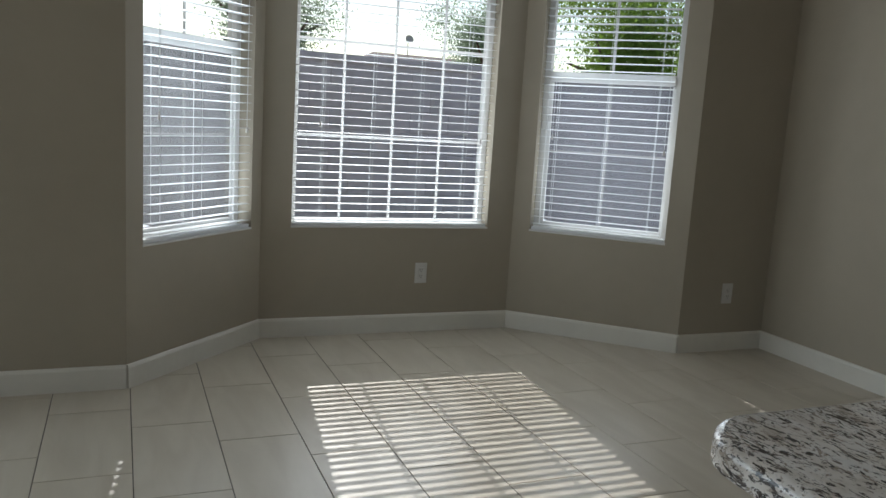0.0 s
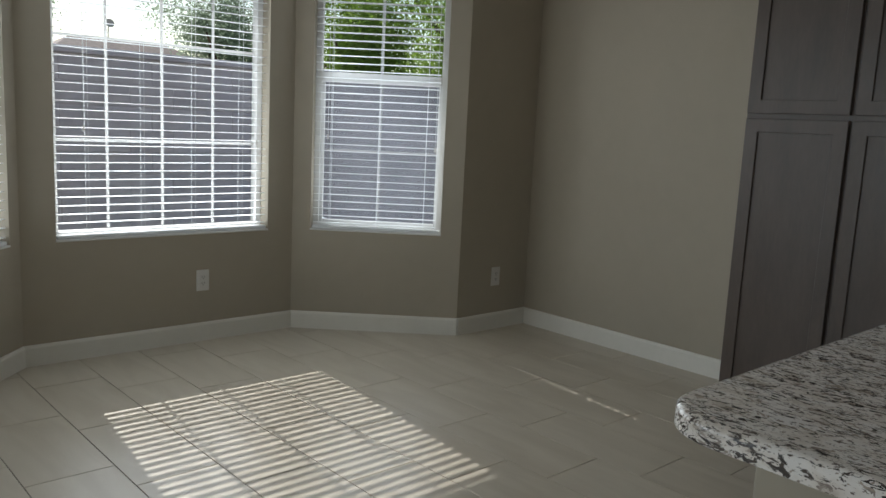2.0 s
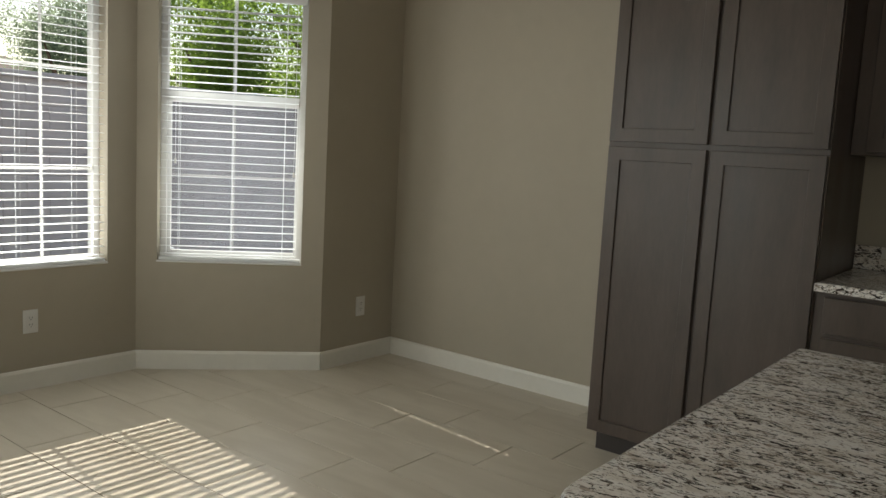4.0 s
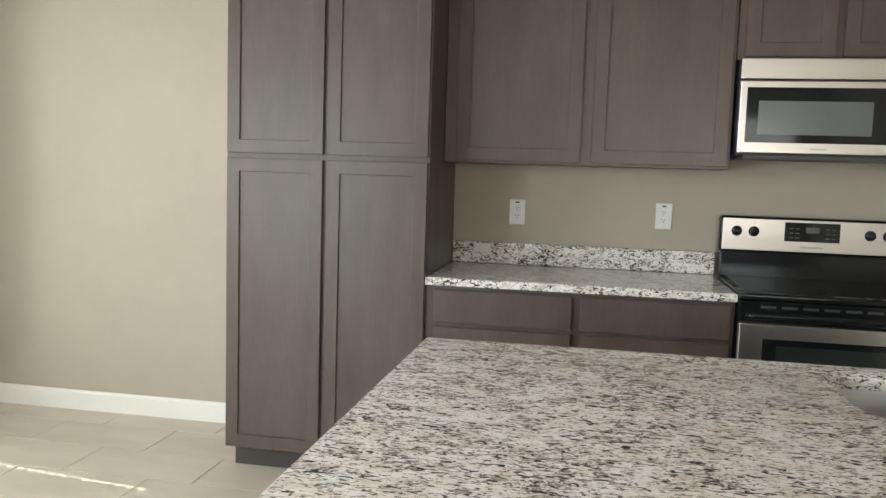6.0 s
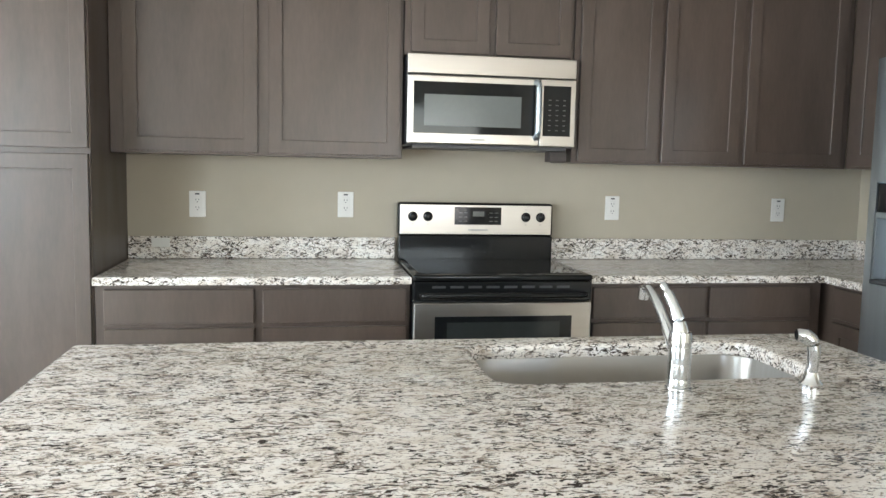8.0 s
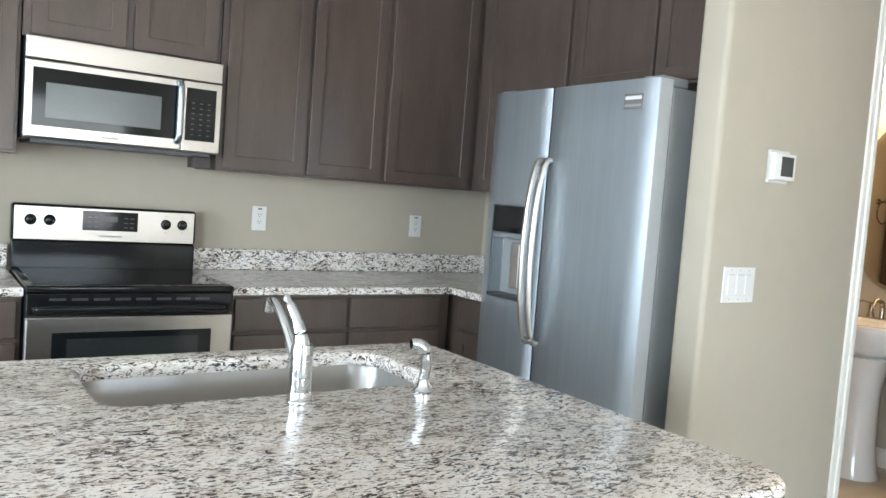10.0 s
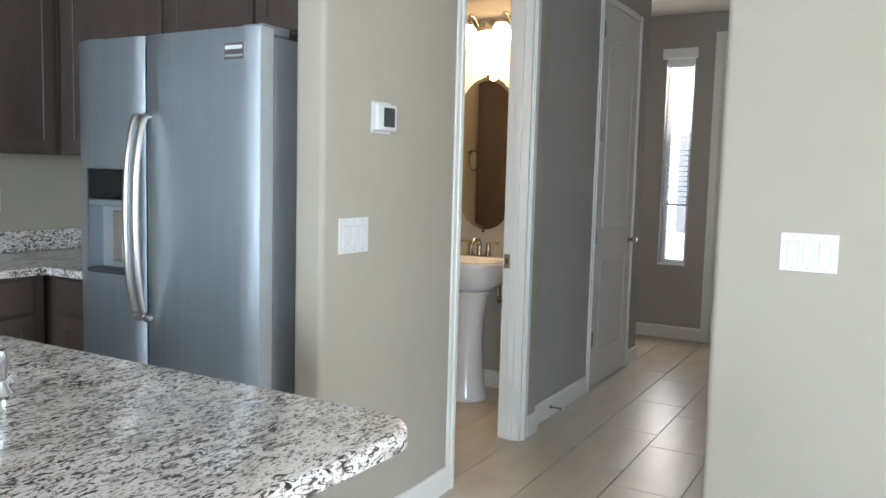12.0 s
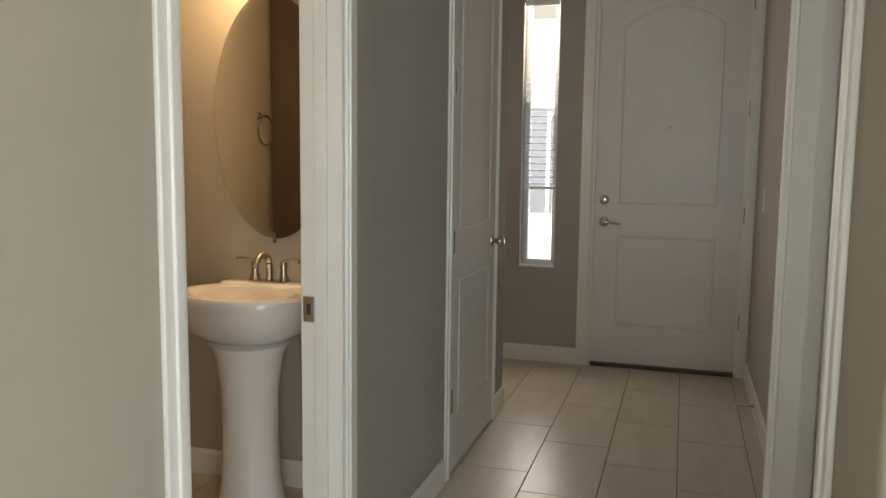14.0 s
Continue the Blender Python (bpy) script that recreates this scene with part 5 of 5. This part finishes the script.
def tree(name, x, y, h, r, label, leaf, n, seed, low=0.35, small=1.0, taper=0.0):
    """A trunk with limbs and a crown of many small leaves."""
    rg = random.Random(seed)
    th = thing(name, (x, y, -0.13), label, "tree", "trees behind the yard wall")
    bm = tube([(x, y, -0.13), (x + 0.05, y, h * 0.3), (x - 0.04, y + 0.05, h * 0.62)], [0.14, 0.11, 0.06], 10)
    limbs = []
    for k in range(7):
        a, z0 = rg.uniform(0, 6.28), h * rg.uniform(0.25, 0.55)
        e = (x + r * 0.7 * math.cos(a), y + r * 0.7 * math.sin(a), z0 + h * rg.uniform(0.12, 0.35))
        tube([(x, y, z0), ((x + e[0]) / 2, (y + e[1]) / 2, (z0 + e[2]) / 2 + 0.1), e], [0.055, 0.035, 0.012], 7, bm)
        limbs.append(e)
    part("trunk", bm, BARK, th)
    verts, faces = [], []
    clumps = [(rg.gauss(0, 0.42), rg.gauss(0, 0.42), rg.uniform(low, 1.0)) for k in range(46)]
    for k in range(n):
        cx, cy, cz = clumps[rg.randrange(len(clumps))]
        cx, cy = cx * (1.25 - taper * cz), cy * (1.25 - taper * cz)
        p = Vector((x + r * (cx + rg.gauss(0, 0.16)), y + r * (cy + rg.gauss(0, 0.16)), h * cz + r * rg.gauss(0, 0.16)))
        if p.z < 0.2:
            continue
        s = rg.uniform(0.05, 0.11) * small
        d = Vector((rg.gauss(0, 1), rg.gauss(0, 1), rg.gauss(-0.3, 0.7))).normalized()
        q = d.cross(Vector((rg.gauss(0, 1), rg.gauss(0, 1), rg.gauss(0, 1)))).normalized() * s * 0.33
        i = len(verts)
        verts += [p, p + d * s * 0.5 + q, p + d * s, p + d * s * 0.5 - q]
        faces.append((i, i + 1, i + 2, i + 3))
    me = bpy.data.meshes.new("crown")
    me.from_pydata(verts, [], faces)
    me.transform(BASE[th].inverted())
    me.materials.append(leaf)
    c = new("crown", me)
    c.parent = th
    tagged(c, kind="stuff")
    return th


tree("shade_tree", 2.3, 11.5, 3.7, 1.15, "dense green tree behind the yard wall", LEAFD, 42000, 3, 0.3, 0.48, 0.8)
tree("shade_tree", 5.75, 11.4, 3.1, 1.05, "dark green pointed tree behind the yard wall", LEAFD, 42000, 5, 0.3, 0.46, 0.85)
tree("shade_tree", 6.75, 9.3, 3.3, 1.2, "bright green leafy tree behind the yard wall", LEAF, 44000, 7, 0.3, 0.58, 0.25)
tree("shade_tree", 8.7, 9.4, 4.0, 1.5, "bright green leafy tree behind the yard wall", LEAF, 40000, 9, 0.3, 0.6, 0.25)
tree("shade_tree", -1.4, 11.5, 3.6, 1.5, "dark green tree behind the yard wall", LEAFD, 36000, 11, 0.3, 0.5, 0.6)

# house behind the yard wall, with a dish on its ridge
bh = thing("distant_house", (15.0, 43.0, -0.13), "distant pale stucco house with a low tiled roof", "house")
part("wall", box(10.5, 21, 39, 47, -0.13, 2.9, 0.02), STUCCO, bh)
bm = bmesh.new()
vs = [bm.verts.new(p) for p in ((10, 38.5, 2.9), (21.5, 38.5, 2.9), (21.5, 47.5, 2.9), (10, 47.5, 2.9), (13.2, 43, 4.75), (18.3, 43, 4.75))]
for f in ((3, 2, 1, 0), (0, 1, 5, 4), (1, 2, 5), (2, 3, 4, 5), (3, 0, 4)):
    bm.faces.new([vs[i] for i in f])
part("roof", bm, ROOF, bh)
sd = thing("satellite_dish", (15.2, 43.0, 4.74), "small round satellite dish on a roof ridge", "satellite dish")
part("mast", tube([(15.2, 43, 4.6), (15.2, 43, 5.35), (15.2, 42.85, 5.5)], 0.03, 8), STUCCO, sd)
bm = lathe([(0, 0.0), (0.14, 0.03), (0.24, 0.09), (0.24, 0.105), (0.13, 0.045), (0, 0.015)], 24)
bm.transform(Matrix.Translation((15.2, 42.85, 5.55)) @ Matrix.Rotation(radians(65), 4, "X"))
part("dish", bm, STUCCO, sd, "", True)

# street side, seen through the sidelight
solid("driveway", box(-6, 10, FY - 14, FY - 0.2, -0.13, -0.05), mat("pale_concrete", (0.55, 0.52, 0.47), 0.9, var=0.05, scale=3, bump=0.2), "pale concrete walk and drive", "driveway")
nh = thing("neighbour_house", (2.5, FY - 17, -0.13), "tan stucco house with a tiled roof across the street", "house")
part("wall", box(-8, 13, FY - 22, FY - 16, -0.13, 3.0), STUCCO, nh)
part("roof", tube([(-8.6, FY - 19, 3.1), (13.6, FY - 19, 3.1)], [3.9, 3.9], 3), ROOF, nh)
# flat dark panel, no recess: the entry's shade is put into its colour
entry_panel = part("entry_recess", box(4.35, 5.65, FY - 16.0, FY - 15.95, -0.05, 2.75, 0.01), DARKP, nh, "flat dark panel in place of a shaded entry")
part("door_frame", box(4.42, 4.5, FY - 15.95, FY - 15.9, -0.05, 2.6, 0.01), TRIM, entry_panel)
part("garage_door", box(7.0, 10.6, FY - 16.0, FY - 15.9, -0.05, 2.2, 0.01), TRIM, nh)
# unseen slab, added to hold sky light off the sidelight's slats
solid("sidelight_sky_block", box(-1.5, 4.2, FY - 2.3, FY - 0.15, 2.62, 2.78, 0.01), STUCCO, "unseen stucco slab added to darken the sidelight blind", "porch roof")

# ---- floor tiles: planks laid in a third offset ----
TW, TL, G = 0.305, 0.61, 0.0035
tm_ = mesh_of("tile", box(G / 2, TW - G / 2, G / 2, TL - G / 2, -0.003, 0.0015, 0.0011, 1), TILE)


def tiled(x, y):
    """Whether a tile with this corner lies in the rooms that are walked past."""
    cx, cy = x + TW / 2, y + TL / 2
    nook = -0.9 < cx < 3.95 and 0.5 < cy < 4.35 and not (cx > 3.5 and cy < 1.75) and cy < 3.9 + 0.75 * min(cx - 0.3, 3.4 - cx)
    hall = 0.55 < cx < 2.1 and -7.0 < cy < -2.5 or 1.9 < cx < 2.5 and -7.0 < cy < -5.8 or 1.9 < cx < 3.4 and -4.7 < cy < -3.0
    return nook or hall


rest = bmesh.new()
count = 0
for i in range(-17, 13):
    x = 0.440 + i * TW
    base = (3.09 - i * TL / 3) % TL
    for j in range(-13, 8):
        y = base + j * TL
        if not (FY - 0.65 < y < 4.4 and -4.6 < x < 3.95):
            continue
        dx = 0.085 if y < -1.5 else 0
        if y < -1.5 < y + TL:      # cut tiles along the line where the hall's courses begin
            bm_box(rest, x + G / 2, x + TW - G / 2, -1.5 + G / 2, y + TL - G / 2, -0.0025, 0.0015)
            bm_box(rest, x + G / 2 - dx, x + TW - G / 2 - dx, y + G / 2, -1.5 - G / 2, -0.0025, 0.0015)
            continue
        if tiled(x, y) and count < 300 and y > FY - 0.12 and y + TL < 4.42:
            t = new("tile", tm_)
            t.parent = floor
            t.location = (x - dx, y, 0)
            count += 1
        else:
            bm_box(rest, x + G / 2 - dx, x + TW - G / 2 - dx, max(y + G / 2, FY - 0.13), min(y + TL - G / 2, 4.45), -0.0025, 0.0015)
r = new("far_tiles", mesh_of("far_tiles", rest, TILE))
r.parent = floor
tagged(r, kind="stuff")
